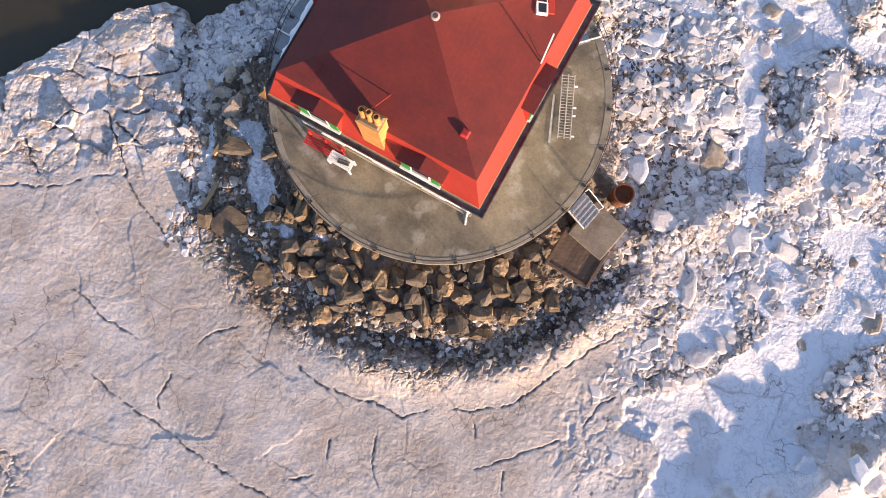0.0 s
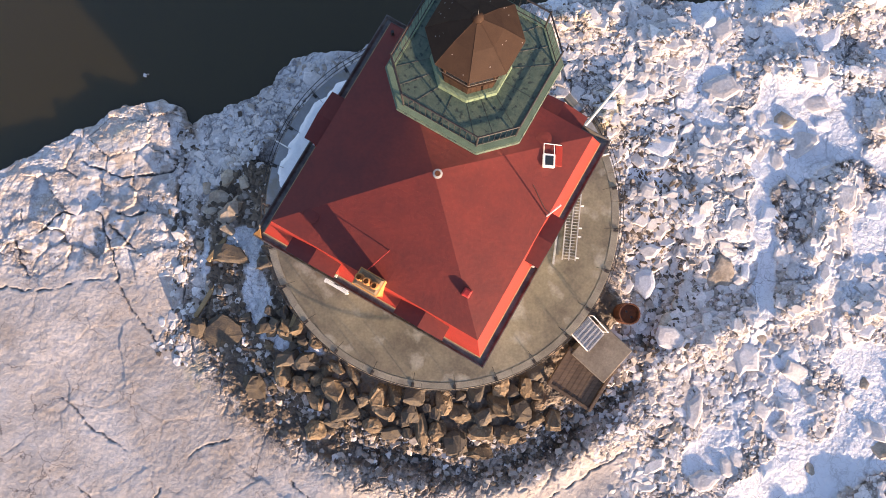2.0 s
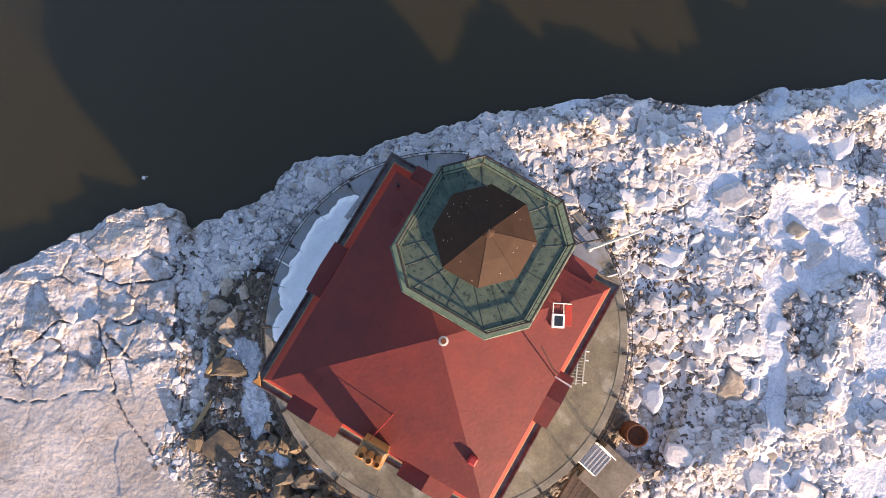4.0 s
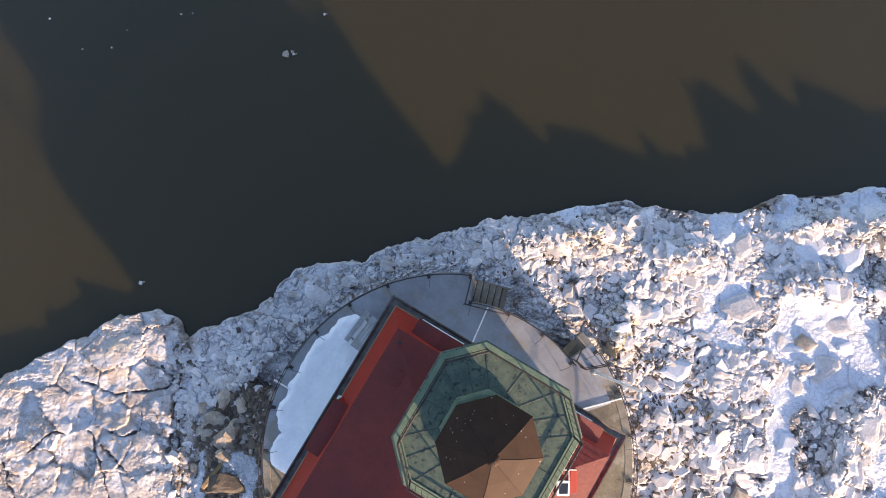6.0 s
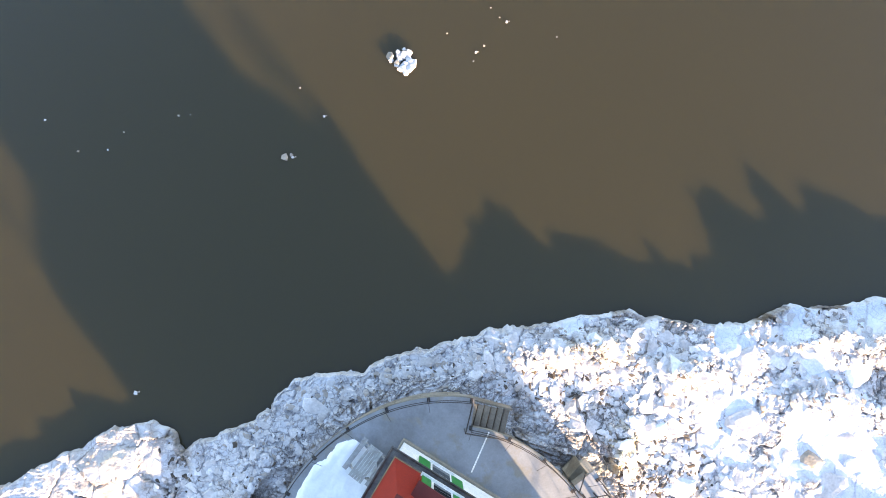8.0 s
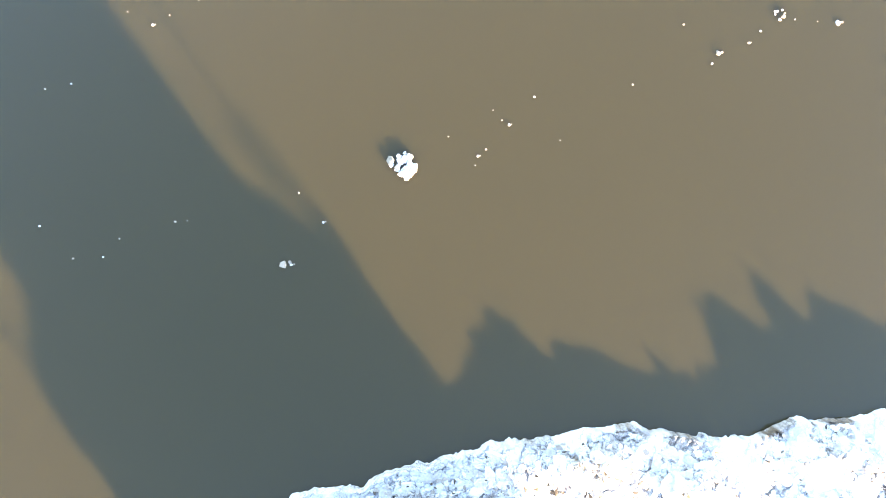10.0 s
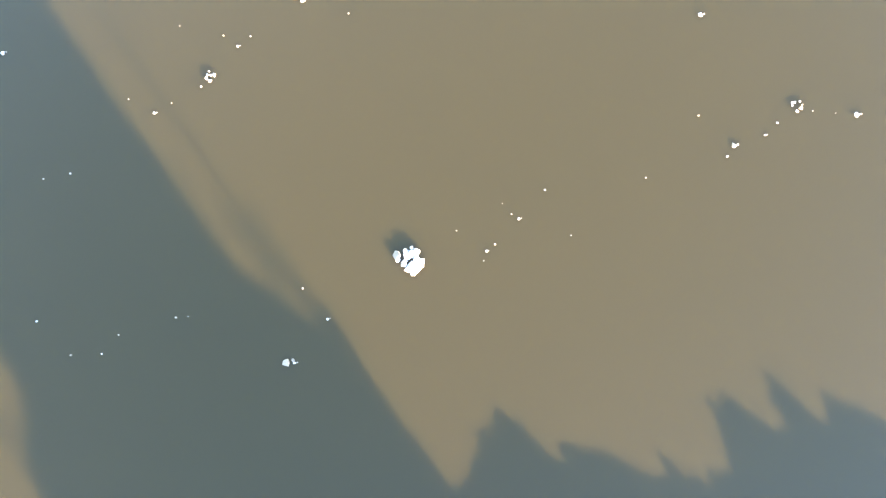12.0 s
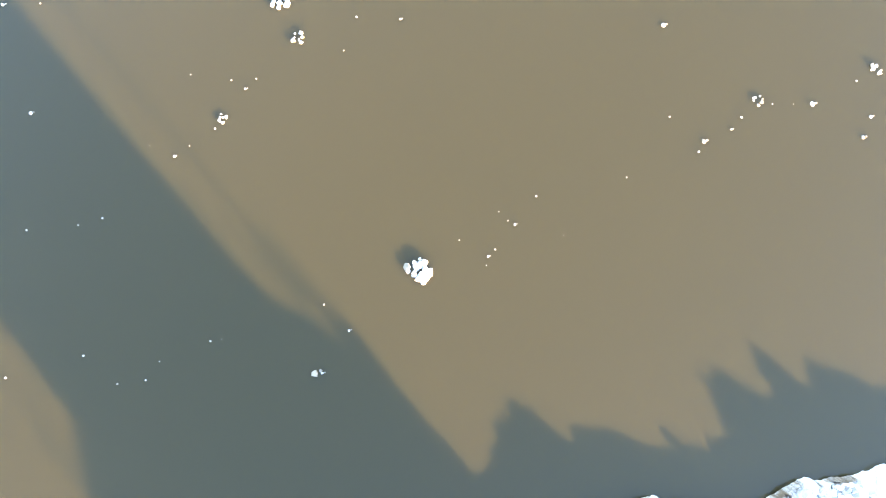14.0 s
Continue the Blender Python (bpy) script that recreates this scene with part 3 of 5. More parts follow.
    pocket = 1.5 * blob(x, y, -8.6, 6.0, 0.7, 1.5, 15) + 1.5 * blob(x, y, -9.5, 8.7, 0.9, 0.8, 0) + blob(x, y, -7.2, 3.7, 1.0, 0.4, -20) + blob(x, y, -5.6, 3.6, 0.6, 0.35, 0) + blob(x, y, -11.7, 7.3, 0.45, 2.3, 0)
    snow = np.clip(snow * (1 - inside * south) + step(0.35, 0.6, pocket + 0.5 * (speck - 0.5)) * inside, 0, 1)
    grime_shade = grime_shade * (1 - 0.9 * step(0.35, 0.6, pocket + 0.5 * (speck - 0.5)))
    wet_shade = np.maximum(wet_shade, 0.35 * hair * (1 - inside))
    wet_shade = np.maximum(wet_shade, 0.4 * gaps * rough * (1 - j1) ** 2 * step(0.4, 0.6, patch))
    grime_shade = grime_shade * (1 - 0.55 * pale * (1 - band))
    wet_shade = np.maximum(wet_shade, 0.8 * band * step(0.45, 0.58, fbm(x * 1.6, y * 1.6, 3, 145)))
    wet_shade = np.maximum(wet_shade, inside * south * (0.75 - 0.5 * step(-5, -8, x)) * step(0.50, 0.62, fbm(x * 1.4, y * 1.4, 4, 111)))
    # falls off to the water
    shelf = step(0.0, 0.35, edge)
    z = z * shelf - 0.7 * (1 - shelf)
    broken = np.clip(rough * (1 - 0.6 * big * (1 - near)) * (1 - 0.9 * snow * drift) + 0.2 * west + 0.6 * near + band, 0, 1) * (1 - drift) + 0.42 * drift * np.clip(right + low_right, 0, 1)
    return z, snow, grime_shade, np.clip(wet_shade, 0, 1), silt_sun_tint, broken, rough * (1 - inside) * shelf


def spread(lo, hi, fine, far):
    """Even steps from lo to hi, and widening ones out to far on both sides."""
    mid = list(np.arange(lo, hi, fine))
    out, s, a, b = [], fine, mid[0], mid[-1]
    left, rightward = [], []
    while a > -far:
        s *= 1.25
        a -= s
        left.append(a)
    s = fine
    while b < far:
        s *= 1.25
        b += s
        rightward.append(b)
    return np.array(left[::-1] + mid + rightward)


GX, GY = spread(-24.0, 27.0, 0.054, 380), spread(-12.0, 26.0, 0.054, 380)
GY = GY[GY < 62]
XX, YY = np.meshgrid(GX, GY)
ZZ, SNOWS, GRIME_SHADES, WET_SHADES, SILT_SUN_TINTS, BROKEN, ROUGH = ice_surface(XX, YY)
ny, nx = XX.shape
idx = np.arange(nx * ny).reshape(ny, nx)
quads = np.stack([idx[:-1, :-1], idx[:-1, 1:], idx[1:, 1:], idx[1:, :-1]], -1).reshape(-1, 4)
keep = (ZZ.ravel()[quads] > -0.68).any(1)
quads = quads[keep]
used = np.unique(quads)
back = np.zeros(nx * ny, int)
back[used] = np.arange(len(used))
quads = back[quads]
ice_mesh = bpy.data.meshes.new("river_ice")
ice_mesh.vertices.add(len(used))
ice_mesh.vertices.foreach_set("co", np.stack([XX, YY, ZZ], -1).reshape(-1, 3)[used].ravel().astype(np.float32))
ice_mesh.loops.add(quads.size)
ice_mesh.polygons.add(len(quads))
ice_mesh.loops.foreach_set("vertex_index", quads.ravel().astype(np.int32))
ice_mesh.polygons.foreach_set("loop_start", np.arange(0, quads.size, 4, dtype=np.int32))
ice_mesh.polygons.foreach_set("use_smooth", BROKEN.ravel()[used][quads].mean(1) < 0.4)
ice_mesh.update(calc_edges=True)
for name, data in (("snow", SNOWS), ("grime_shade", GRIME_SHADES), ("wet_shade", WET_SHADES), ("silt_sun_tint", SILT_SUN_TINTS), ("broken", BROKEN)):
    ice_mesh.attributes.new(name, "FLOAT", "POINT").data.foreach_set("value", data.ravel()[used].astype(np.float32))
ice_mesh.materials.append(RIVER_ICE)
ground = tagged(new("ground", ice_mesh), "cracked and heaped grey-white river ice with snow drifts", "river ice", kind="structure")


def level(x, y):
    """The ice's height at one place."""
    i, j = int(np.clip(np.searchsorted(GX, x) - 1, 0, nx - 2)), int(np.clip(np.searchsorted(GY, y) - 1, 0, ny - 2))
    return float(ZZ[j : j + 2, i : i + 2].mean())


def on_sheet(grid, x, y):
    """The value of one of the sheet's own layers at places x, y."""
    return grid[np.clip(np.searchsorted(GY, y), 0, ny - 1), np.clip(np.searchsorted(GX, x), 0, nx - 1)]


river = Shape().add([(-3000, -3000, 0), (3000, -3000, 0), (3000, 3000, 0), (-3000, 3000, 0)], [(0, 1, 2, 3)])
tagged(part("water", river, WATER), "calm turbid brown river water beyond the ice edge", "river", kind="structure")

# ---- the round pier and its deck ----
def sector(r0, r1, a0, a1, z0, z1, n=4):
    """A block of a ring about the pier's centre."""
    s = Shape()
    inner0, outer0 = arc(0, 0, r0, a0, a1, n, z0), arc(0, 0, r1, a0, a1, n, z0)
    inner1, outer1 = arc(0, 0, r0, a0, a1, n, z1), arc(0, 0, r1, a0, a1, n, z1)
    return s.rings([inner0 + outer0[::-1], inner1 + outer1[::-1]])


PIER = Matrix.Translation((PIER_X, PIER_Y, 0))
pier = base("pier", PIER, "round granite pier with a concrete deck standing in river ice", "pier", kind="structure")
NOTCH_A, NOTCH_B, NOTCH_R = 41.0, 86.5, 7.0


def footprint(r, notch, z):
    """The pier's outline: a circle with a recess for the steps."""
    return arc(0, 0, r, NOTCH_B, 360 + NOTCH_A, 80, z) + arc(0, 0, notch, NOTCH_A, NOTCH_B, 16, z)


part("core", Shape().rings([footprint(7.8, 6.75, -1.5), footprint(7.8, 6.75, 3.0)]), GRANITE, pier)
deck = part("deck", Shape().rings([footprint(7.9, 6.9, 2.95), footprint(7.9, 6.9, 3.20)]), CONCRETE, pier, "weathered tan concrete deck")
SLABS = [-170, -98, -24, 41, 63, 86.5, 128, 190]
for a, b in zip(SLABS, SLABS[1:]):
    part("deck_slab", sector(1.2, 6.68 if NOTCH_A <= a < NOTCH_B else 7.89, a + 0.02, b - 0.02, 3.18, DECK_Z, 16), CONCRETE, deck)
stone = sector(7.90, PIER_R, -4.985, 4.985, 3.0, DECK_Z + 0.012, 3)
coping = part("coping_stone", stone, COPING, pier, bevel=0.012)
coping.matrix_basis = pose(0, 0, 0, 0, 0, 91.5)
for k in range(1, 32):
    share("coping_stone", coping.data, pier, pose(0, 0, 0, 0, 0, 91.5 + 10 * k))
inner = part("coping_stone", sector(6.70, NOTCH_R, -5.66, 5.66, 3.0, DECK_Z + 0.015, 3), COPING, pier, bevel=0.012)
inner.matrix_basis = pose(0, 0, 0, 0, 0, NOTCH_A + 5.69)
for k in range(1, 4):
    share("coping_stone", inner.data, pier, pose(0, 0, 0, 0, 0, NOTCH_A + 5.69 + 11.375 * k))
block = part("granite_block", sector(7.7, 8.07, -4.4, 4.4, 0, 0.58, 2), GRANITE, pier, bevel=0.02)
block.matrix_basis = pose(0, 0, 2.4)
for row in range(4):
    for k in range(40):
        a = (9 * k + 4.5 * (row % 2)) % 360
        if (row or k) and not NOTCH_A - 3 < a < NOTCH_B + 3:
            share("granite_block", block.data, pier, pose(0, 0, 2.4 - 0.6 * row, 0, 0, 9 * k + 4.5 * (row % 2)))


# ---- railing round the deck ----
def railing(a0, a1, group, r=8.12):
    ob = base("railing", PIER, "black iron pipe railing along the deck's edge", "railing", group)
    n = max(2, round(abs(a1 - a0) / 3))
    for name, z in (("top_rail", 4.32), ("middle_rail", 3.85)):
        part(name, Shape().path(arc(0, 0, r, a0, a1, n, z), 0.017), IRON, ob)
    posts = max(1, round(abs(a1 - a0) / 13.5))
    for k in range(posts + 1):
        a = a0 + (a1 - a0) * k / posts
        p = part("post", Shape().tube((r, 0, DECK_Z), (r, 0, 4.34), 0.017).box(r - 0.12, -0.07, DECK_Z, r + 0.1, 0.07, DECK_Z + 0.05), IRON, ob)
        p.matrix_basis = pose(0, 0, 0, 0, 0, a)
        part("brace", Shape().tube((r - 0.02, 0, 4.0), (r - 0.57, 0, DECK_Z + 0.02), 0.010), IRON, ob).matrix_basis = pose(0, 0, 0, 0, 0, a)
    return ob


railing(-31, 39, "deck railings")
railing(41, 86, "deck railings", 6.92)
railing(87, 318, "deck railings")


# ---- the keeper's house ----
HOUSE = pose(-0.13, 10.67, DECK_Z, 0, 0, -26.5)
house = base("lighthouse", HOUSE, "white wooden lighthouse with red mansard roof and octagonal lantern", "lighthouse")
WALL, EAVE_Z, BREAK_Z, PEAK_Z = 4.42, 4.85, 6.70, 7.88
SIDES = [(0, "south_west"), (90, "south_east"), (180, "north_east"), (270, "north_west")]


def side(deg):
    """The frame of one face: x along the wall, y into the house, from the house's middle."""
    return pose(0, 0, 0, 0, 0, deg)


part("plinth", Shape().box(-WALL - 0.12, -WALL - 0.12, 0, WALL + 0.12, WALL + 0.12, 0.35), COPING, house, "pale stone plinth", bevel=0.02)
for deg, _ in SIDES:
    w = part("wall", Shape().box(-WALL, -WALL, 0.35, WALL - 0.2, -WALL + 0.2, EAVE_Z), WHITE, house)
    w.matrix_basis = side(deg)
    for k in range(22):
        z = 0.40 + 0.2 * k
        if z + 0.19 < EAVE_Z - 0.2:
            part("clapboard", Shape().add([(-WALL - 0.03, -WALL - 0.035, z), (WALL + 0.03, -WALL - 0.035, z), (WALL + 0.03, -WALL - 0.01, z + 0.195), (-WALL - 0.03, -WALL - 0.01, z + 0.195),
                                           (-WALL - 0.03, -WALL + 0.0, z), (WALL + 0.03, -WALL + 0.0, z)], [(0, 1, 2, 3), (4, 5, 1, 0)]), WHITE, w)
    for x in (-2.6, 0.0, 2.6):
        if deg == 180 and x == 0.0:
            continue
        win = part("window", Shape().box(x - 0.5, -WALL - 0.09, 1.3, x + 0.5, -WALL - 0.03, 3.3), WHITE, house)
        win.matrix_basis = side(deg)
        part("pane", Shape().box(x - 0.42, -WALL - 0.10, 1.38, x + 0.42, -WALL - 0.085, 2.28).box(x - 0.42, -WALL - 0.10, 2.34, x + 0.42, -WALL - 0.085, 3.22), GLASS, win)
        for s in (-1, 1):
            part("shutter", Shape().box(x + s * 0.79 - 0.27, -WALL - 0.10, 1.25, x + s * 0.79 + 0.27, -WALL - 0.045, 3.35), GREEN, win, "green louvred shutter", bevel=0.01)
        part("sill", Shape().box(x - 0.6, -WALL - 0.2, 1.2, x + 0.6, -WALL - 0.03, 1.28), WHITE, win)

# eaves: boxed soffit and a wide gutter
def square(h, z):
    return [Vector((-h, -h, z)), Vector((h, -h, z)), Vector((h, h, z)), Vector((-h, h, z))]


part("soffit", Shape().rings([square(4.44, 4.55), square(4.96, 4.68), square(4.96, 4.74), square(4.5, 4.74)]), WHITE, house)
part("gutter", Shape().rings([square(4.45, 4.78), square(5.00, 4.74), square(5.08, 4.90), square(5.04, 4.90), square(4.97, 4.80), square(4.76, 4.84), square(4.45, 4.86)]), GUTTER, house, "dark grey metal gutter")
part("flashing", Shape().rings([square(4.70, 4.845), square(4.80, 4.842), square(4.80, 4.86), square(4.74, 4.875), square(4.70, 4.875)]), TIMBER, house, "weathered tan flashing strip")
part("corner_plate", Shape().rings([[Vector((-5.06, -5.02, z)), Vector((-4.72, -5.02, z)), Vector((-4.95, -4.72, z))] for z in (4.88, 4.93)]), BRICK, house, "yellowish corner flashing")
part("downpipe", Shape().tube((4.35, -4.54, 0.1), (4.35, -4.54, 4.6), 0.05, 8).tube((4.35, -4.54, 0.12), (4.5, -4.98, 0.03), 0.05, 8), WHITE, house)

# steep mansard faces with shingle courses
for deg, _ in SIDES:
    face = part("mansard", Shape().rings([[Vector((-4.73, -4.73, 4.86)), Vector((4.73, -4.73, 4.86)), Vector((4.17, -4.17, BREAK_Z)), Vector((-4.17, -4.17, BREAK_Z))], [Vector((-4.6, -4.6, 4.86)), Vector((4.6, -4.6, 4.86)), Vector((4.0, -4.0, BREAK_Z)), Vector((-4.0, -4.0, BREAK_Z))]]), MANSARD, house, "steep red shingled roof face")
    face.matrix_basis = side(deg)
    rows = 9
    for k in range(rows):
        t0, t1 = k / rows, (k + 1) / rows
        h0, h1 = 4.74 + (4.18 - 4.74) * t0, 4.74 + (4.18 - 4.74) * t1
        z0, z1 = 4.86 + (BREAK_Z - 4.86) * t0, 4.86 + (BREAK_Z - 4.86) * t1
        part("shingle_course", Shape().add([(-h0 - 0.022, -h0 - 0.022, z0), (h0 + 0.022, -h0 - 0.022, z0), (h1 + 0.004, -h1 - 0.004, z1), (-h1 - 0.004, -h1 - 0.004, z1), (-h0, -h0 + 0.01, z0), (h0, -h0 + 0.01, z0)],
                                           [(0, 1, 2, 3), (4, 5, 1, 0)]), MANSARD, face)
part("mansard_core", Shape().rings([square(4.70, 4.8), square(4.14, BREAK_Z)]), MANSARD, house)

# low hipped top: one shingled face on each side
part("roof_deck", Shape().rings([square(4.20, BREAK_Z - 0.1), square(4.20, BREAK_Z - 0.03), square(0.02, PEAK_Z - 0.03)]), ROOF, house)
for deg, _ in SIDES:
    face = part("upper_roof", Shape().add([(-4.22, -4.22, BREAK_Z - 0.012), (4.22, -4.22, BREAK_Z - 0.012), (0, 0, PEAK_Z - 0.012)], [(0, 1, 2)]), ROOF, house, "low-pitched dark red hip roof face")
    face.matrix_basis = side(deg)
    rows = 20
    for k in range(rows):
        t0, t1 = k / rows, (k + 1) / rows
        h0, h1 = 4.22 * (1 - t0), 4.22 * (1 - t1)
        z0, z1 = BREAK_Z + (PEAK_Z - BREAK_Z) * t0, BREAK_Z + (PEAK_Z - BREAK_Z) * t1
        part("shingle_course", Shape().add([(-h0, -h0, z0 + 0.010), (h0, -h0, z0 + 0.010), (h1, -h1, z1), (-h1, -h1, z1), (h0, -h0, z0 - 0.02), (-h0, -h0, z0 - 0.02)], [(0, 1, 2, 3), (5, 4, 1, 0)]), ROOF, face)


def dormer(deg, x):
    """A dormer with a flat sloping roof, white front and green shutters."""
    m = side(deg)
    d = part("dormer", Shape().box(x - 0.80, -4.72, 4.86, x + 0.80, -4.0, 6.22), WHITE, house)
    d.matrix_basis = m
    for s in (-1, 1):
        eave, ridge = Vector((x + s * 1.0, 0, 6.24)), Vector((x, 0, 6.40))
        top = [eave + Vector((0, -4.88, 0)), ridge + Vector((0, -4.88, 0)), ridge + Vector((0, -4.1, 0)), eave + Vector((0, -4.1, 0))]
        part("roof", Shape().rings([top, [p + Vector((0, 0, 0.07)) for p in top]]), ROOF, d, "gabled red dormer roof")
    part("pediment", Shape().rings([[Vector((x - 0.86, yy, 6.22)), Vector((x + 0.86, yy, 6.22)), Vector((x, yy, 6.36))] for yy in (-4.74, -4.2)]), WHITE, d)
    for s in (-1, 1):
        part("cheek", Shape().box(x + s * 0.86 - 0.06, -4.74, 4.88, x + s * 0.86 + 0.06, -4.0, 6.20), MANSARD, d)
        part("shutter", Shape().box(x + s * 0.66 - 0.19, -4.80, 5.05, x + s * 0.66 + 0.19, -4.74, 6.25), GREEN, d, "green louvred shutter", bevel=0.01)
    part("window_frame", Shape().box(x - 0.45, -4.78, 5.05, x + 0.45, -4.725, 6.25), WHITE, d)
    part("pane", Shape().box(x - 0.36, -4.795, 5.14, x + 0.36, -4.785, 5.62).box(x - 0.36, -4.795, 5.68, x + 0.36, -4.785, 6.16), GLASS, d)
    part("sill", Shape().box(x - 0.9, -4.88, 4.96, x + 0.9, -4.725, 5.03), WHITE, d)


for deg, x in ((0, -2.35), (0, 2.15), (90, 0.1), (270, 0.0), (180, 2.75), (180, -2.75)):
    dormer(deg, x)

# chimney on the south-west face
chimney = part("chimney", Shape().box(-0.45, -4.62, 4.9, 0.45, -4.04, 7.72).box(-0.48, -4.65, 7.72, 0.48, -4.01, 7.82), BRICK, house, "ochre brick chimney with clay pots", bevel=0.012)
for k in range(37):
    z = 4.95 + 0.075 * k
    off = 0.11 if k % 2 else 0.0
    for i in range(-2, 3):
        x0, x1 = max(-0.46, i * 0.22 - 0.105 + off), min(0.46, i * 0.22 + 0.105 + off)
        if x1 - x0 > 0.05:
            part("brick", Shape().box(x0, -4.632, z, x1, -4.60, z + 0.064), BRICK, chimney)
part("cap", Shape().rings([[Vector((x * k, y * k - 4.33, z)) for x, y in ((-0.44, -0.29), (0.44, -0.29), (0.44, 0.29), (-0.44, 0.29))] for z, k in ((7.82, 1.0), (7.90, 0.8))]), CAP, chimney)
for x, h in ((-0.29, 0.66), (0.0, 0.80), (0.28, 0.70)):
    pot = Shape().rings([[Vector((x + r * math.cos(a), -4.33 + r * math.sin(a), 7.87 + z)) for a in np.linspace(0, 2 * math.pi, 12, endpoint=False)] for r, z in ((0.135, 0), (0.11, h * 0.8), (0.13, h * 0.84), (0.13, h), (0.085, h + 0.02), (0.07, h - 0.1))])
    part("chimney_pot", pot, CLAY, chimney)
part("chimney_stay", Shape().tube((-0.35, -4.3, 7.7), (0.0, -2.98, 7.0), 0.016), REDWOOD, house, "thin red iron stay")

# small things on the roof
def lid(x, y, z, r, h, name, mat, label=""):
    lp = [[Vector((x + rr * math.cos(a), y + rr * math.sin(a), zz)) for a in np.linspace(0, 2 * math.pi, 16, endpoint=False)] for rr, zz in ((r * 0.8, z), (r * 0.8, z + h * 0.6), (r, z + h * 0.65), (r, z + h * 0.85), (r * 0.5, z + h))]
    return part(name, Shape().rings(lp), mat, house, label)


def local(x, y):
    """A place of the plan in the house's own axes."""
    p = pose(0, 0, 0, 0, 0, 26.5) @ Vector((x - 0.03, y - 10.35, 0))
    return p.x, p.y


def roof_z(x, y):
    return BREAK_Z + (PEAK_Z - BREAK_Z) * (1 - max(abs(x), abs(y)) / 4.22)


vx, vy = local(0.18, 10.26)
top_vent = lid(vx, vy, roof_z(vx, vy) - 0.03, 0.17, 0.16, "roof_vent", GREYWOOD, "pale round metal roof vent")
part("hole", Shape().rings([[Vector((vx + 0.1 * math.cos(a), vy + 0.1 * math.sin(a), z)) for a in np.linspace(0, 2 * math.pi, 12, endpoint=False)] for z in (roof_z(vx, vy) + 0.08, roof_z(vx, vy) + 0.14)]), RUST, top_vent)
vx, vy = local(1.43, 6.32)
box_vent = part("roof_vent", Shape().rings([[Vector((vx + h * a, vy + h * b, z)) for a, b in ((-1, -1), (1, -1), (1, 1), (-1, 1))] for h, z in ((0.15, 6.6), (0.15, roof_z(vx, vy) + 0.16), (0.11, roof_z(vx, vy) + 0.21))]), REDWOOD, house, "small red box vent", bevel=0.02)
for x, y in ((-4.15, 8.7), (3.87, 11.93), (-1.73, 14.32)):
    vx, vy = local(x, y)
    lid(vx, vy, roof_z(vx, vy) - 0.05, 0.28, 0.12, "roof_cover", ROOF, "round red roof cover")
vx, vy = local(-1.77, 15.52)
part("pipe_stub", Shape().tube((vx, vy, roof_z(vx, vy) - 0.05), (vx, vy, roof_z(vx, vy) + 0.25), 0.06, 8), IRON, house)
vx, vy = local(4.06, 11.15)
zr = roof_z(vx, vy)
hatch = part("roof_hatch", Shape().box(-0.22, -0.24, -0.03, 0.22, 0.24, 0.10), WHITE, house, "white-framed roof hatch with dark glass", bevel=0.01)
hatch.matrix_basis = pose(vx, vy, zr + 0.03, 0, 11.5, 27)
part("pane", Shape().box(-0.155, -0.17, 0.098, 0.155, 0.17, 0.11), GLASS, hatch)
part("hatch_rail", Shape().path([(-0.21, 0.23, 0.08), (-0.21, 0.60, 0.08), (0.46, 0.60, 0.06)], 0.014).path([(0.19, 0.23, 0.08), (0.17, 0.60, 0.08)], 0.014), WHITE, hatch)
part("lid", Shape().box(0.235, -0.16, -0.01, 0.50, 0.57, 0.06), MANSARD, hatch, "open red hatch lid lying on the roof", bevel=0.01)
vx, vy = local(4.14, 9.22)
part("mast", Shape().tube((vx, vy, 6.2), (vx, vy, 9.2), 0.028, 8), WHITE, house, "thin white metal mast")
part("conductor", Shape().path([(3.2, 1.5, roof_z(3.2, 1.5) + 0.02), (4.0, 1.0, roof_z(4.0, 1.0) + 0.02), (4.32, 0.95, BREAK_Z + 0.02)], 0.012), IRON, house)

# ---- tower, gallery and lantern ----
TX, TY = -0.30, 3.08
LX, LY = TX - 0.15, TY + 0.03
GAL_Z = 10.05


def cut_square(h, c, z):
    return [Vector((TX + x, TY + y, z)) for x, y in ((-h + c, -h), (h - c, -h), (h, -h + c), (h, h - c), (h - c, h), (-h + c, h), (-h, h - c), (-h, -h + c))]


def octagon(r, z):
    return [Vector((LX + r * math.cos(radians(22.5 + 45 * k)), LY + r * math.sin(radians(22.5 + 45 * k)), z)) for k in range(8)]


tower = part("tower", Shape().rings([cut_square(1.62, 0.25, 4.9), cut_square(1.58, 0.25, 9.3), cut_square(1.66, 0.3, 9.35), cut_square(2.0, 0.6, 9.7), cut_square(2.05, 0.7, 9.8)]), WHITE, house, "white clapboard light tower")
for k in range(21):
    z = 5.0 + 0.2 * k
    hh = 1.63 - 0.05 * (z - 4.9) / 4.4
    part("clapboard", Shape().rings([cut_square(hh + 0.02, 0.25, z), cut_square(hh, 0.25, z + 0.19)], caps=False), WHITE, tower)
tw = part("window", Shape().box(TX - 0.45, TY + 1.62, 5.3, TX + 0.45, TY + 1.69, 6.6), WHITE, tower)
part("pane", Shape().box(TX - 0.37, TY + 1.685, 5.4, TX + 0.37, TY + 1.70, 6.5), GLASS, tw)
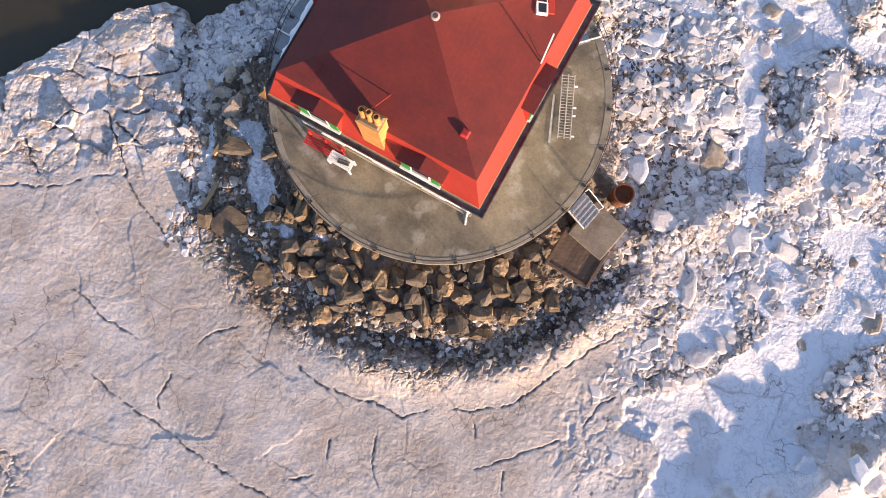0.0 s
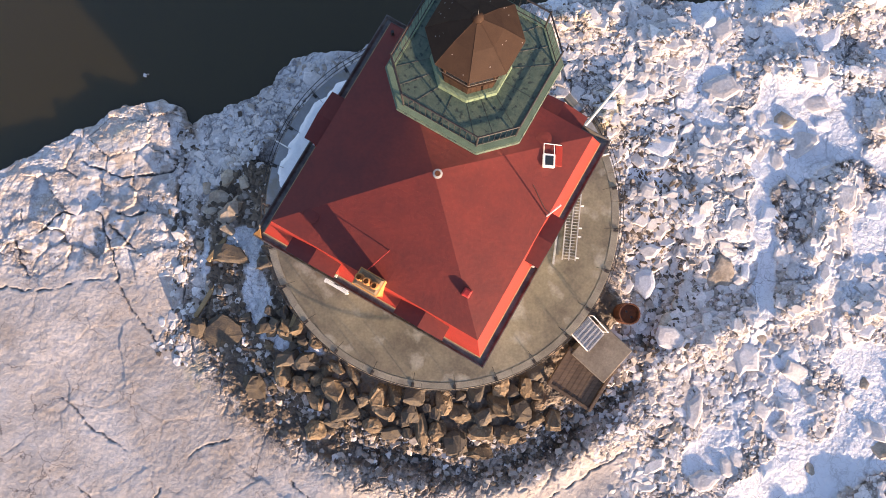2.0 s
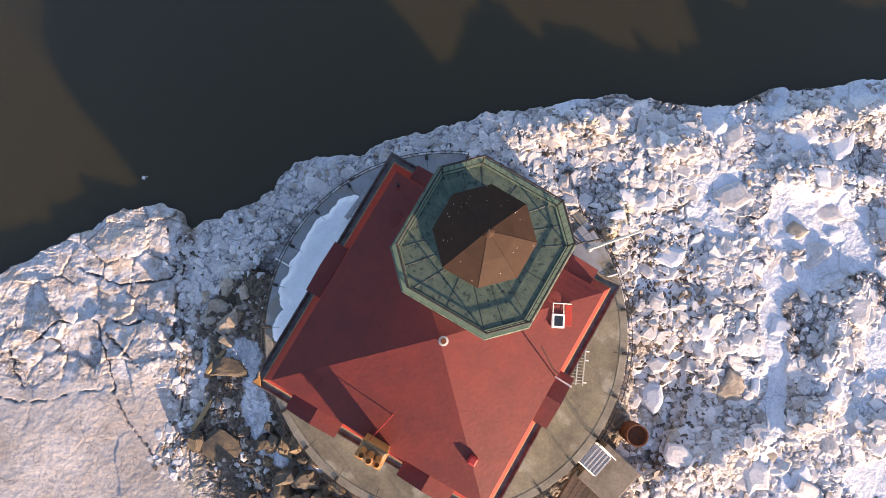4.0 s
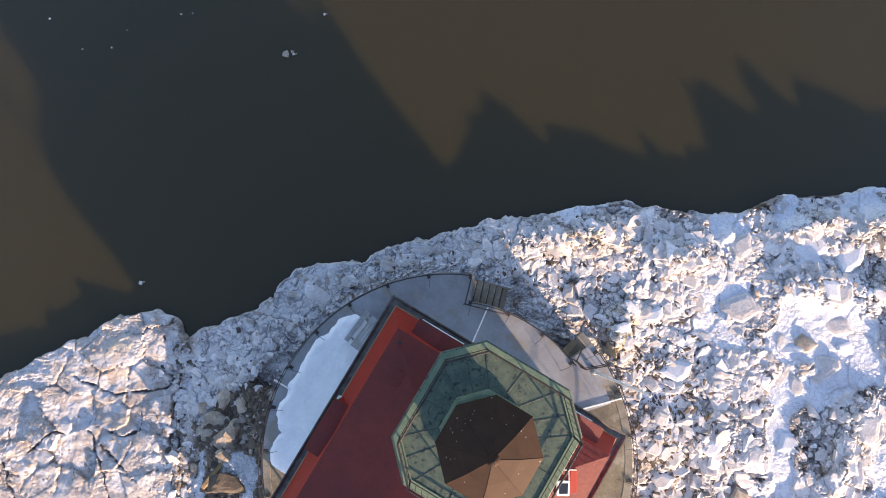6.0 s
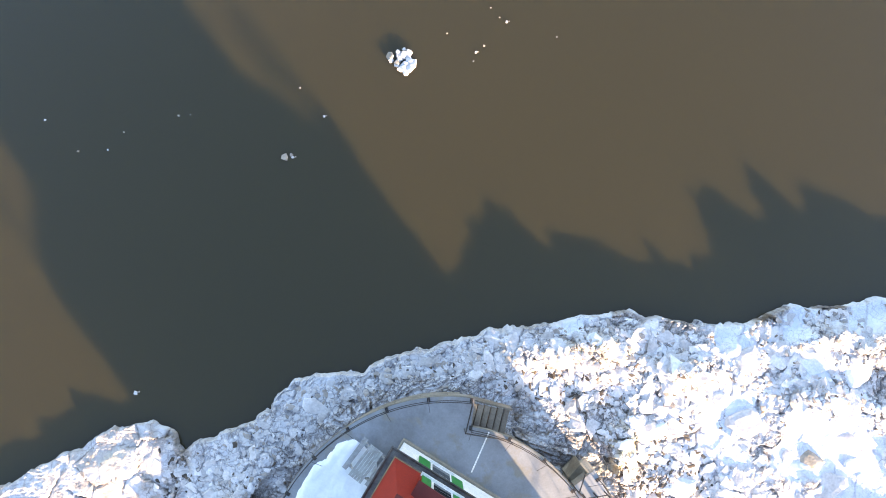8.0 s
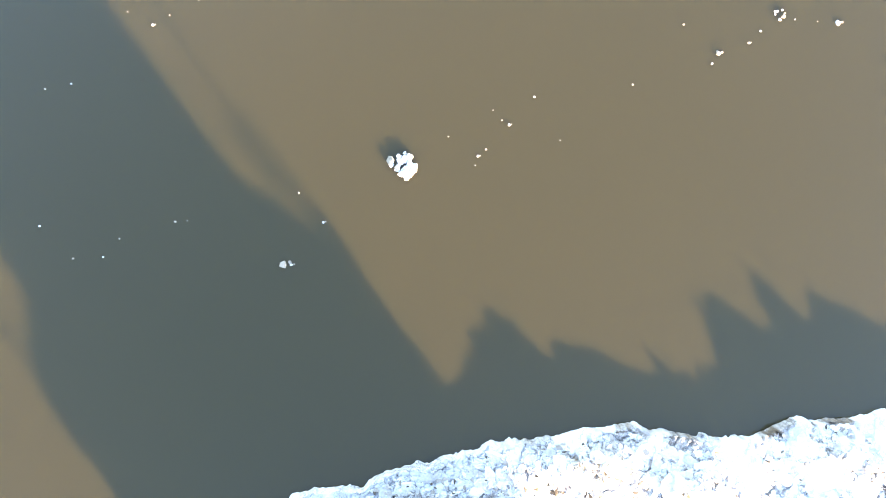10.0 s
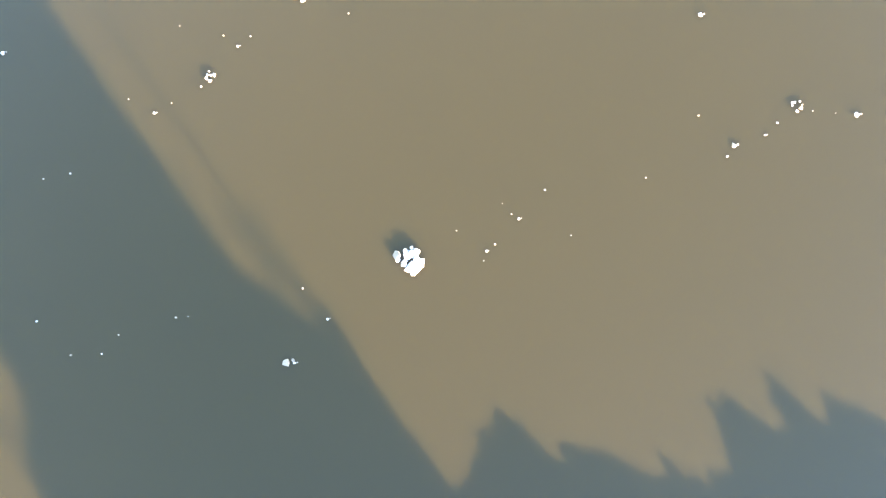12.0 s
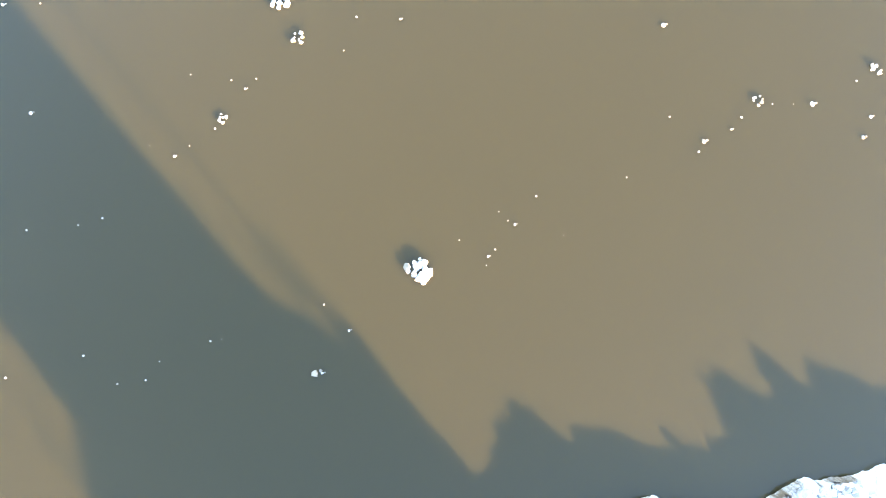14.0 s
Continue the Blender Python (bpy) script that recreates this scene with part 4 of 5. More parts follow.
for s in (-1, 1):
    part("shutter", Shape().box(TX + s * 0.72 - 0.25, TY + 1.64, 5.25, TX + s * 0.72 + 0.25, TY + 1.70, 6.65), GREEN, tw, "green louvred shutter")
gallery = part("gallery", Shape().rings([cut_square(2.1, 0.75, 9.8), cut_square(2.36, 0.96, 9.86), cut_square(2.38, 0.97, GAL_Z - 0.03), cut_square(2.35, 0.96, GAL_Z)]), PATINA, house, "green metal gallery floor with worn seams")
for k in range(8):
    a, b = cut_square(2.33, 0.95, GAL_Z + 0.004)[k], cut_square(2.33, 0.95, GAL_Z + 0.004)[(k + 1) % 8]
    o0, o1 = octagon(1.22, GAL_Z + 0.004)[(k + 5) % 8], octagon(1.22, GAL_Z + 0.004)[(k + 6) % 8]
    part("floor_seam", Shape().tube(a.lerp(b, 0.04), o0, 0.006, 4).tube(a.lerp(b, 0.5), o0.lerp(o1, 0.5), 0.006, 4), IRON, gallery)
    part("edge_strip", Shape().rings([[a, b, b.lerp(Vector((TX, TY, b.z)), 0.09), a.lerp(Vector((TX, TY, a.z)), 0.09)], [p + Vector((0, 0, 0.02)) for p in (a, b, b.lerp(Vector((TX, TY, b.z)), 0.09), a.lerp(Vector((TX, TY, a.z)), 0.09))]]), PALEGREEN, gallery)
gal_rail = part("gallery_railing", Shape().path([*cut_square(2.16, 0.88, GAL_Z + 1.0), cut_square(2.16, 0.88, GAL_Z + 1.0)[0]], 0.028), IRON, house, "black iron gallery railing")
part("lower_rail", Shape().path([*cut_square(2.16, 0.88, GAL_Z + 0.12), cut_square(2.16, 0.88, GAL_Z + 0.12)[0]], 0.016), IRON, gal_rail)
pa = cut_square(2.16, 0.88, GAL_Z)
for k in range(8):
    a, b = pa[k], pa[(k + 1) % 8]
    part("post", Shape().tube(a, a + Vector((0, 0, 1.08)), 0.03, 6), IRON, gal_rail)
    n = max(3, round((b - a).length / 0.19))
    for i in range(1, n):
        p = a.lerp(b, i / n)
        part("baluster", Shape().tube(p + Vector((0, 0, 0.1)), p + Vector((0, 0, 1.0)), 0.007, 4), IRON, gal_rail)
curb = part("lantern_curb", Shape().rings([octagon(1.28, GAL_Z - 0.02), octagon(1.26, GAL_Z + 0.18), octagon(1.18, GAL_Z + 0.20)]), PALEGREEN, house, "pale green metal lantern curb")
lantern = part("lantern", Shape().rings([octagon(1.06, GAL_Z), octagon(1.06, GAL_Z + 0.75), octagon(1.12, GAL_Z + 0.78), octagon(1.12, GAL_Z + 0.84), octagon(1.0, GAL_Z + 0.86)]), LANTERN_ROOF, house, "dark octagonal lantern with glass panes")
for k in range(8):
    a, b = octagon(1.04, GAL_Z + 0.86)[k], octagon(1.04, GAL_Z + 0.86)[(k + 1) % 8]
    part("mullion", Shape().tube(a, a + Vector((0, 0, 1.12)), 0.045, 6), LANTERN_ROOF, lantern)
    part("pane", Shape().add([a.lerp(b, 0.04), a.lerp(b, 0.96), a.lerp(b, 0.96) + Vector((0, 0, 1.1)), a.lerp(b, 0.04) + Vector((0, 0, 1.1))], [(0, 1, 2, 3)]), GLASS, lantern)
    part("hand_rail", Shape().tube(octagon(1.24, GAL_Z + 1.35)[k], octagon(1.24, GAL_Z + 1.35)[(k + 1) % 8], 0.010, 4), GUTTER, lantern, "thin grey grab rail")
lroof = part("lantern_roof", Shape().rings([octagon(1.34, GAL_Z + 1.95), octagon(1.40, GAL_Z + 2.0), octagon(1.40, GAL_Z + 2.06), octagon(0.75, GAL_Z + 2.61), octagon(0.14, GAL_Z + 2.98)]), LANTERN_ROOF, house, "brown eight-sided lantern roof")
for k in range(8):
    part("roof_seam", Shape().path([octagon(r, GAL_Z + z)[k] for r, z in ((1.40, 2.065), (0.75, 2.615), (0.14, 2.98))], 0.006, 4), LANTERN_ROOF, lroof)
spot_rng = np.random.default_rng(8)
for k in range(26):
    a, u = spot_rng.uniform(0, 6.283), spot_rng.uniform(0.15, 0.95)
    m = (a - radians(22.5)) % radians(45) - radians(22.5)
    r = (0.75 + 0.65 * u) * math.cos(radians(22.5)) / math.cos(m)
    s0 = spot_rng.uniform(0.006, 0.014)
    at = Vector((LX + r * math.cos(a), LY + r * math.sin(a), GAL_Z + 2.61 - 0.55 * u + 0.004))
    part("bird_spot", Shape().rings([[at + Vector((q * s0 * math.cos(b), q * s0 * 1.6 * math.sin(b), 0.006 * z)) for b in np.linspace(0, 6.283, 6, endpoint=False)] for q, z in ((1.0, -1), (1.0, 0), (0.5, 1))]), PALE, lroof, "white bird dropping")
ball = [[Vector((LX + max(r, 0.01) * math.cos(a), LY + max(r, 0.01) * math.sin(a), GAL_Z + 3.08 + z)) for a in np.linspace(0, 2 * math.pi, 12, endpoint=False)] for r, z in ((0.0, -0.17), (0.12, -0.12), (0.17, 0), (0.12, 0.12), (0.0, 0.17))]
part("vent_ball", Shape().rings(ball), LANTERN_ROOF, lroof, smooth=True)
part("lightning_rod", Shape().tube((LX, LY, GAL_Z + 3.2), (LX, LY, GAL_Z + 3.5), 0.008, 5), GUTTER, lroof)

# ---- things on the deck ----
flag = base("flagpole", Matrix.Translation((6.59, 14.75, DECK_Z)), "white metal flagpole standing on the deck", "flagpole")
part("pole", Shape().tube((0, 0, 0), (0, 0, 7.3), 0.07, 10, 0.04), WHITE, flag)
part("foot", Shape().tube((0, 0, 0), (0, 0, 0.12), 0.16, 10, 0.1), PALE, flag)
part("truck", Shape().tube((0, 0, 7.3), (0, 0, 7.38), 0.07, 8, 0.02), PALE, flag)


def from_to(a, b, z):
    """A pose at a, with x towards b."""
    return Matrix.Translation((a[0], a[1], z)) @ pose(0, 0, 0, 0, 0, math.degrees(math.atan2(b[1] - a[1], b[0] - a[0])))


# an aluminium gangway frame lying on the deck
gang = base("gangway", from_to((6.23, 8.54), (6.39, 11.72), DECK_Z + 0.02), "white aluminium ladder-like gangway lying on the deck", "gangway")
for y in (-0.30, 0.0, 0.30):
    part("rail", Shape().box(0, y - 0.025, 0.02, 3.15, y + 0.02, 0.1), PALE, gang)
for k in range(22):
    part("rung", Shape().tube((0.08 + 0.143 * k, -0.3, 0.07), (0.08 + 0.143 * k, 0.3, 0.07), 0.014, 5), PALE, gang)
for x in (0.15, 1.15, 1.55, 2.6):
    part("foot", Shape().box(x - 0.03, -0.48, 0, x + 0.03, -0.3, 0.08), WHITE, gang)
board = base("plank", from_to((5.53, 8.32), (5.73, 10.73), DECK_Z + 0.004), "long weathered plank lying on the deck", "plank")
part("board", Shape().box(0, -0.05, 0, 2.4, 0.05, 0.05), GREYWOOD, board, bevel=0.006)

# red bench and white table by the south-west wall
bench = base("bench", HOUSE @ pose(-3.0, -5.04, 0), "red painted wooden bench against the house wall", "bench")
for k in range(4):
    part("seat_slat", Shape().box(-1.0, -0.24 + 0.12 * k, 0.44, 1.0, -0.14 + 0.12 * k, 0.48), REDWOOD, bench, bevel=0.006)
for k in range(3):
    part("back_slat", Shape().box(-1.0, 0.28 + 0.03 * k, 0.58 + 0.14 * k, 1.0, 0.31 + 0.03 * k, 0.69 + 0.14 * k), REDWOOD, bench, bevel=0.006)
for x in (-0.85, 0.0, 0.85):
    part("leg", Shape().box(x - 0.04, -0.2, 0, x + 0.04, -0.12, 0.44), REDWOOD, bench)
    part("leg", Shape().box(x - 0.04, 0.22, 0, x + 0.04, 0.28, 0.98), REDWOOD, bench)
table = base("table", HOUSE @ pose(-1.95, -5.22, 0), "low white wooden table beside the red bench", "table")
for i in range(4):
    part("slat", Shape().box(-0.60, -0.27 + 0.137 * i, 0.66, 0.60, -0.145 + 0.137 * i, 0.70), WHITE, table)
for x in (-0.54, 0.54):
    part("rail", Shape().box(x - 0.03, -0.30, 0.58, x + 0.03, 0.30, 0.655), WHITE, table)
    for y in (-0.24, 0.24):
        part("leg", Shape().box(x - 0.035, y - 0.035, 0, x + 0.035, y + 0.035, 0.58), WHITE, table)
tray = base("tray", HOUSE @ pose(-1.80, -5.22, 0.70, 0, 0, 8), "dark shallow tray lying on the white table", "tray")
part("dish", Shape().box(-0.28, -0.10, 0, 0.28, 0.10, 0.03), GUTTER, tray)
part("lip", Shape().box(-0.29, -0.11, 0.03, 0.29, -0.08, 0.05).box(-0.29, 0.08, 0.03, 0.29, 0.11, 0.05), IRON, tray)

# picnic table in the snow on the shady side
picnic = base("picnic_table", HOUSE @ pose(-5.42, 2.9, 0, 0, 0, 84), "grey wooden picnic table half covered by snow", "table")
for i in range(5):
    part("top_board", Shape().box(-0.80, -0.33 + 0.135 * i, 0.72, 0.80, -0.21 + 0.135 * i, 0.76), GREYWOOD, picnic)
for s in (-1, 1):
    part("bench_board", Shape().box(-0.80, s * 0.62 - 0.11, 0.42, 0.80, s * 0.62 + 0.11, 0.46), GREYWOOD, picnic)
    part("trestle", Shape().box(s * 0.58 - 0.04, -0.70, 0.36, s * 0.58 + 0.04, 0.70, 0.42).box(s * 0.58 - 0.04, -0.32, 0.64, s * 0.58 + 0.04, 0.32, 0.72), GREYWOOD, picnic)
    for t in (-1, 1):
        part("leg", Shape().tube((s * 0.58, t * 0.55, 0), (s * 0.58, t * 0.24, 0.7), 0.05, 4), GREYWOOD, picnic)


def drift(name, cx, cy, rx, ry, turn, z, h, label, seed, n=46):
    """A low snow drift with a ragged edge."""
    pts = []
    for j in range(n):
        for i in range(n):
            u, v = i / (n - 1) * 2 - 1, j / (n - 1) * 2 - 1
            x, y = u * rx, v * ry
            d = max(abs(u) ** 2.6 + abs(v) ** 2.6, 0.0)
            k = noise.fractal(Vector((x * 1.3 + seed, y * 1.3, 0)), 1.0, 2.0, 4)
            hh = h * min(1.0, max(-0.3, (1 - d) * 3.0 + 1.1 * k)) * (0.8 + 0.3 * k)
            pts.append((x, y, hh))
    fs = [(j * n + i, j * n + i + 1, (j + 1) * n + i + 1, (j + 1) * n + i) for j in range(n - 1) for i in range(n - 1)]
    fs = [f for f in fs if max(pts[k][2] for k in f) > -0.02]
    return tagged(part(name, Shape().add(pts, fs), FRESH, at=pose(cx, cy, z, 0, 0, turn), smooth=True), label, "snow", kind="stuff")


# thin sheet with blue shade in its colour, where the house shades the deck
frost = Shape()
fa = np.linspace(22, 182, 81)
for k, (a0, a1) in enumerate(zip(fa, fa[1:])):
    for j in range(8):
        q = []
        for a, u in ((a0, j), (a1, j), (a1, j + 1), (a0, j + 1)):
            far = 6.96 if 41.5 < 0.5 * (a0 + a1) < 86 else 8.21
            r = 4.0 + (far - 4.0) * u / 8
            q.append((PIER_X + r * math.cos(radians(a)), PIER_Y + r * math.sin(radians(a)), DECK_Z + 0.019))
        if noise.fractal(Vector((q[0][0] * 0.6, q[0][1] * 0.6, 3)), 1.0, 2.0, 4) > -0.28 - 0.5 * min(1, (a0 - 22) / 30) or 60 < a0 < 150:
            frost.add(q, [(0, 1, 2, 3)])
tagged(part("frost", frost, SHADED_CONCRETE), "thin grey-blue sheet painting shade on the deck", "frost", kind="stuff")
drift("snow_drift", -5.32, 13.55, 3.1, 1.42, 63, DECK_Z + 0.02, 0.14, "smooth white snow drift on the shaded deck", 3)
drift("snow_drift", -6.50, 10.45, 1.2, 0.95, 60, DECK_Z + 0.02, 0.09, "thin ragged snow patch on the shaded deck", 9)


def curb(a, b, label):
    ob = base("curb", from_to(a, b, DECK_Z), label, "curb")
    length = math.hypot(b[0] - a[0], b[1] - a[1])
    part("board", Shape().box(0, -0.03, 0.02, length, 0.03, 0.07), WHITE, ob, bevel=0.006)


curb((0.95, 15.5), (1.6, 17.3), "thin pale board laid across the deck")
curb((5.33, 12.79), (7.95, 13.69), "thin pale board laid across the deck")
curb((-7.75, 13.34), (-6.72, 12.84), "thin pale board laid across the deck")

# concrete steps at the north edge, with a landing
steps = base("stairs", from_to((0.60, 17.96), (2.58, 17.62), 0), "weathered plank steps leading down from the deck to ice", "stairs")
for k in range(6):
    part("tread", Shape().box(0.06 + 0.32 * k, -0.55, DECK_Z - 0.16 - 0.17 * k, 0.32 + 0.32 * k, 0.55, DECK_Z - 0.10 - 0.17 * k), LANDING, steps, bevel=0.008)
    part("riser", Shape().box(0.04 + 0.32 * k, -0.55, DECK_Z - 0.30 - 0.17 * k, 0.06 + 0.32 * k, 0.55, DECK_Z - 0.16 - 0.17 * k), WOOD, steps)
for s in (-1, 1):
    part("stringer", Shape().box(0.0, s * 0.60 - 0.04, 1.4, 2.0, s * 0.60 + 0.04, 2.45), LANDING, steps)
hr = Shape().path([(0, -0.62, DECK_Z), (0, -0.62, 4.3), (0, 0.62, 4.3), (0, 0.62, DECK_Z)], 0.03)
part("guard", hr, IRON, steps, "black iron guard rail")
part("hand_rail", Shape().path([(0.0, -0.62, 4.25), (2.0, -0.62, 3.3), (2.0, -0.62, 2.3)], 0.03), IRON, steps, "black iron hand rail")

# a railed recess at the north-east edge
nook = base("landing", from_to((5.53, 15.25), (6.04, 15.9), 0), "small railed concrete landing at the deck's edge", "landing")
part("floor", Shape().box(0.05, -0.95, 0.4, 0.95, 0.05, 2.2), CONCRETE, nook, bevel=0.01)
part("guard", Shape().path([(0.7, -0.05, 3.25), (0.0, 0.0, 4.3), (0.0, -0.55, 4.3), (0.75, -1.15, 4.3)], 0.03).path([(0.0, 0.0, 3.8), (0.0, -0.55, 3.8), (0.75, -1.15, 3.8)], 0.025), IRON, nook)
for x, y in ((0, 0), (0, -0.55), (0.75, -1.15), (0.38, -0.85)):
    part("post", Shape().tube((x, y, 2.2), (x, y, 4.3), 0.03), IRON, nook)

# metal steps, concrete landing, crate and barrel on the south-east side
metal = base("metal_steps", from_to((6.95, 5.58), (7.87, 4.83), 0), "grey corrugated metal steps down from the deck", "stairs")
for k in range(5):
    z = DECK_Z - 0.10 - 0.16 * k
    part("tread", Shape().box(0.24 * k, -0.55, z - 0.04, 0.24 * k + 0.27, 0.55, z), PALE, metal)
    part("riser", Shape().box(0.24 * k, -0.55, z - 0.20, 0.24 * k + 0.03, 0.55, z - 0.04), PALE, metal)
    for j in range(3):
        part("grip_bar", Shape().box(0.24 * k + 0.04 + 0.07 * j, -0.55, z, 0.24 * k + 0.052 + 0.07 * j, 0.55, z + 0.012), GUTTER, metal)
for s in (-1, 1):
    part("stringer", Shape().add([(0, s * 0.56, 3.1), (1.2, s * 0.56, 2.4), (1.2, s * 0.56, 2.2), (0, s * 0.56, 2.9), (0, s * 0.59, 3.1), (1.2, s * 0.59, 2.4), (1.2, s * 0.59, 2.2), (0, s * 0.59, 2.9)],
                                 [(0, 1, 2, 3), (7, 6, 5, 4), (0, 4, 5, 1), (3, 2, 6, 7), (1, 5, 6, 2), (0, 3, 7, 4)]), PALE, metal)
part("hand_rail", Shape().path([(0.0, 0.62, DECK_Z), (0.0, 0.62, 3.9), (1.15, 0.62, 3.2), (1.15, 0.62, 2.3)], 0.022), WHITE, metal, "white pipe hand rail")
apron = base("concrete_landing", from_to((7.76, 4.85), (8.92, 3.9), 0), "stained concrete landing below the deck", "landing")
part("slab", Shape().box(-0.3, -1.1, 0.5, 1.75, 1.0, 2.05), LANDING, apron, bevel=0.03)
crate = base("wooden_platform", from_to((6.4, 3.52), (8.28, 2.46), 0), "weathered brown wooden platform beside the landing", "platform")
for k in range(9):
    part("plank", Shape().box(0.235 * k - 0.02, -0.95, 1.84, 0.235 * k + 0.2, 0.95, 1.9), WOOD, crate)
for s in (-1, 1):
    part("beam", Shape().box(-0.1, s * 0.98 - 0.08, 1.75, 2.2, s * 0.98 + 0.08, 1.98), WOOD, crate, bevel=0.01)
part("end_beam", Shape().box(-0.16, -1.05, 1.72, -0.02, 1.05, 2.0), WOOD, crate, bevel=0.01)
part("end_beam", Shape().box(2.12, -1.05, 1.72, 2.26, 1.05, 2.0), WOOD, crate, bevel=0.01)
for x in (0.05, 2.0):
    for y in (-0.9, 0.9):
        part("leg", Shape().box(x - 0.08, y - 0.08, 0.2, x + 0.08, y + 0.08, 1.75), WOOD, crate)
barrel = base("barrel", Matrix.Translation((9.54, 6.25, 0.9)), "rusty open steel barrel among the ice", "barrel")
circle = np.linspace(0, 2 * math.pi, 20, endpoint=False)
part("drum", Shape().rings([[Vector((r * math.cos(a), r * math.sin(a), z)) for a in circle] for r, z in ((0.50, 0), (0.50, 0.35), (0.52, 0.38), (0.50, 0.41), (0.50, 0.75), (0.52, 0.78), (0.50, 0.81), (0.50, 1.15), (0.52, 1.17), (0.52, 1.2), (0.46, 1.2), (0.45, 0.95))]), RUST, barrel)
for x, y in ((-0.1, 0.1), (0.15, -0.15)):
    part("bung", Shape().tube((x, y, 0.94), (x, y, 1.0), 0.06, 8), IRON, barrel)


# ---- rocks round the pier ----
def rough_block(rng, wide, deep, high, cuts=16, jag=0.2, reach=0.37):
    """A broken angular stone: a box cut by random planes."""
    bm = bmesh.new()
    bmesh.ops.create_cube(bm, size=1.0)
    for _ in range(cuts):
        n = Vector(rng.normal(size=3)).normalized()
        d = reach + 0.15 * rng.random()
        got = bmesh.ops.bisect_plane(bm, geom=bm.verts[:] + bm.edges[:] + bm.faces[:], plane_co=n * d, plane_no=n, clear_outer=True)
        rim = [e for e in got["geom_cut"] if isinstance(e, bmesh.types.BMEdge)]
        bmesh.ops.edgeloop_fill(bm, edges=rim)
    bmesh.ops.triangulate(bm, faces=bm.faces[:])
    bmesh.ops.subdivide_edges(bm, edges=bm.edges[:], cuts=1)
    for v in bm.verts:
        v.co += Vector(rng.normal(size=3)) * jag * 0.12
        v.co = Vector((v.co.x * wide, v.co.y * deep, v.co.z * high))
    bmesh.ops.recalc_face_normals(bm, faces=bm.faces[:])
    me = bpy.data.meshes.new("boulder")
    bm.to_mesh(me)
    bm.free()
    return me


rock_rng = np.random.default_rng(11)
ROCKS = []
for mat in (ROCK_TAN, ROCK_DARK):
    for k in range(12):
        me = rough_block(rock_rng, 1, 1, 1, 15, 0.2, 0.385)
        me.materials.append(mat)
        ROCKS.append(me)
FOUND = [(-7.1, 2.4, 0.9, 1.35), (-4.9, 2.6, 0.8, 0.63), (-6.1, 1.9, 0.9, 0.8), (-5.4, 1.1, 0.8, 0.9), (-4.5, 1.7, 1.26, 1.08), (-2.3, 1.6, 0.8, 1.08), (-1.5, 1.7, 0.8, 1.08), (-2.0, 0.8, 1.26, 0.63),
         (-2.5, 0.1, 1.0, 0.72), (-5.3, -0.3, 1.08, 0.9), (-0.1, 0.0, 0.63, 1.6), (0.6, 0.0, 1.0, 0.9), (0.9, 1.4, 0.72, 1.08), (1.8, 0.9, 1.17, 0.9), (3.6, 2.4, 0.8, 0.9), (3.6, 1.5, 1.17, 1.08),
         (2.8, 0.1, 1.26, 0.72), (4.1, 0.0, 1.08, 0.9), (2.8, -0.9, 1.35, 0.8), (4.8, 2.4, 0.63, 1.0), (5.4, 2.2, 0.8, 0.8), (6.4, 0.8, 0.8, 1.0), (-7.0, 4.5, 0.8, 1.08)]
FOUND_DARK = [(-5.9, 3.0, 1.35, 0.8), (-3.9, 0.9, 1.26, 1.35), (-1.5, -0.2, 1.08, 0.63), (-4.4, 0.1, 1.08, 0.54), (-0.7, 0.8, 0.9, 0.9), (-0.5, 1.7, 1.08, 0.9), (2.4, 2.1, 0.9, 1.0), (2.8, 0.8, 0.9, 0.8),
              (1.6, -0.5, 1.0, 1.26), (4.7, 1.3, 1.0, 1.17), (5.2, 3.2, 1.0, 0.8), (4.2, 2.2, 0.63, 0.72), (-8.5, 1.7, 1.08, 1.26), (-8.1, 4.6, 0.9, 0.72), (-10.0, 8.0, 1.7, 0.9), (-6.8, 3.1, 1.2, 0.8), (-8.3, 7.7, 0.8, 0.6), (-11.5, 4.3, 0.8, 1.0), (-9.2, 4.9, 0.6, 0.5), (-3.1, 1.3, 0.72, 0.72)]
LONG = [(-4.4, 2.8, 0.95, 0.4, -35), (-3.6, 2.6, 1.2, 0.45, -60), (-3.6, 1.7, 0.72, 0.5, -50), (-6.3, 4.8, 1.15, 0.5, 70), (-5.5, 3.9, 0.7, 0.45, -10)]
placed = []


def boulder(x, y, w, d, turn, dark, label, sink=0.3):
    me = ROCKS[(12 if dark else 0) + int(rock_rng.integers(12))]
    h = min(w, d, 1.1) * rock_rng.uniform(0.7, 1.0)
    ob = new("boulder", me)
    ob.matrix_basis = pose(x, y, level(x, y) + h * (0.5 - sink), rock_rng.uniform(-18, 18), rock_rng.uniform(-18, 18), turn) @ Matrix.Diagonal((w * 1.02, d * 1.02, h, 1))
    placed.append((x, y, 0.5 * max(w, d)))
    return tagged(ob, label, "rock", "rocks round the pier")


for x, y, w, d in FOUND:
    boulder(x, y, w, d, rock_rng.uniform(-12, 12), False, "tan broken boulder piled against the pier")
for x, y, w, d in FOUND_DARK:
    boulder(x, y, w, d, rock_rng.uniform(-12, 12), True, "dark grey broken boulder piled against the pier")
for x, y, w, d, turn in LONG:
    boulder(x, y, w, d, turn, False, "long tan squared stone lying on rocks", 0.1)
tries = 0
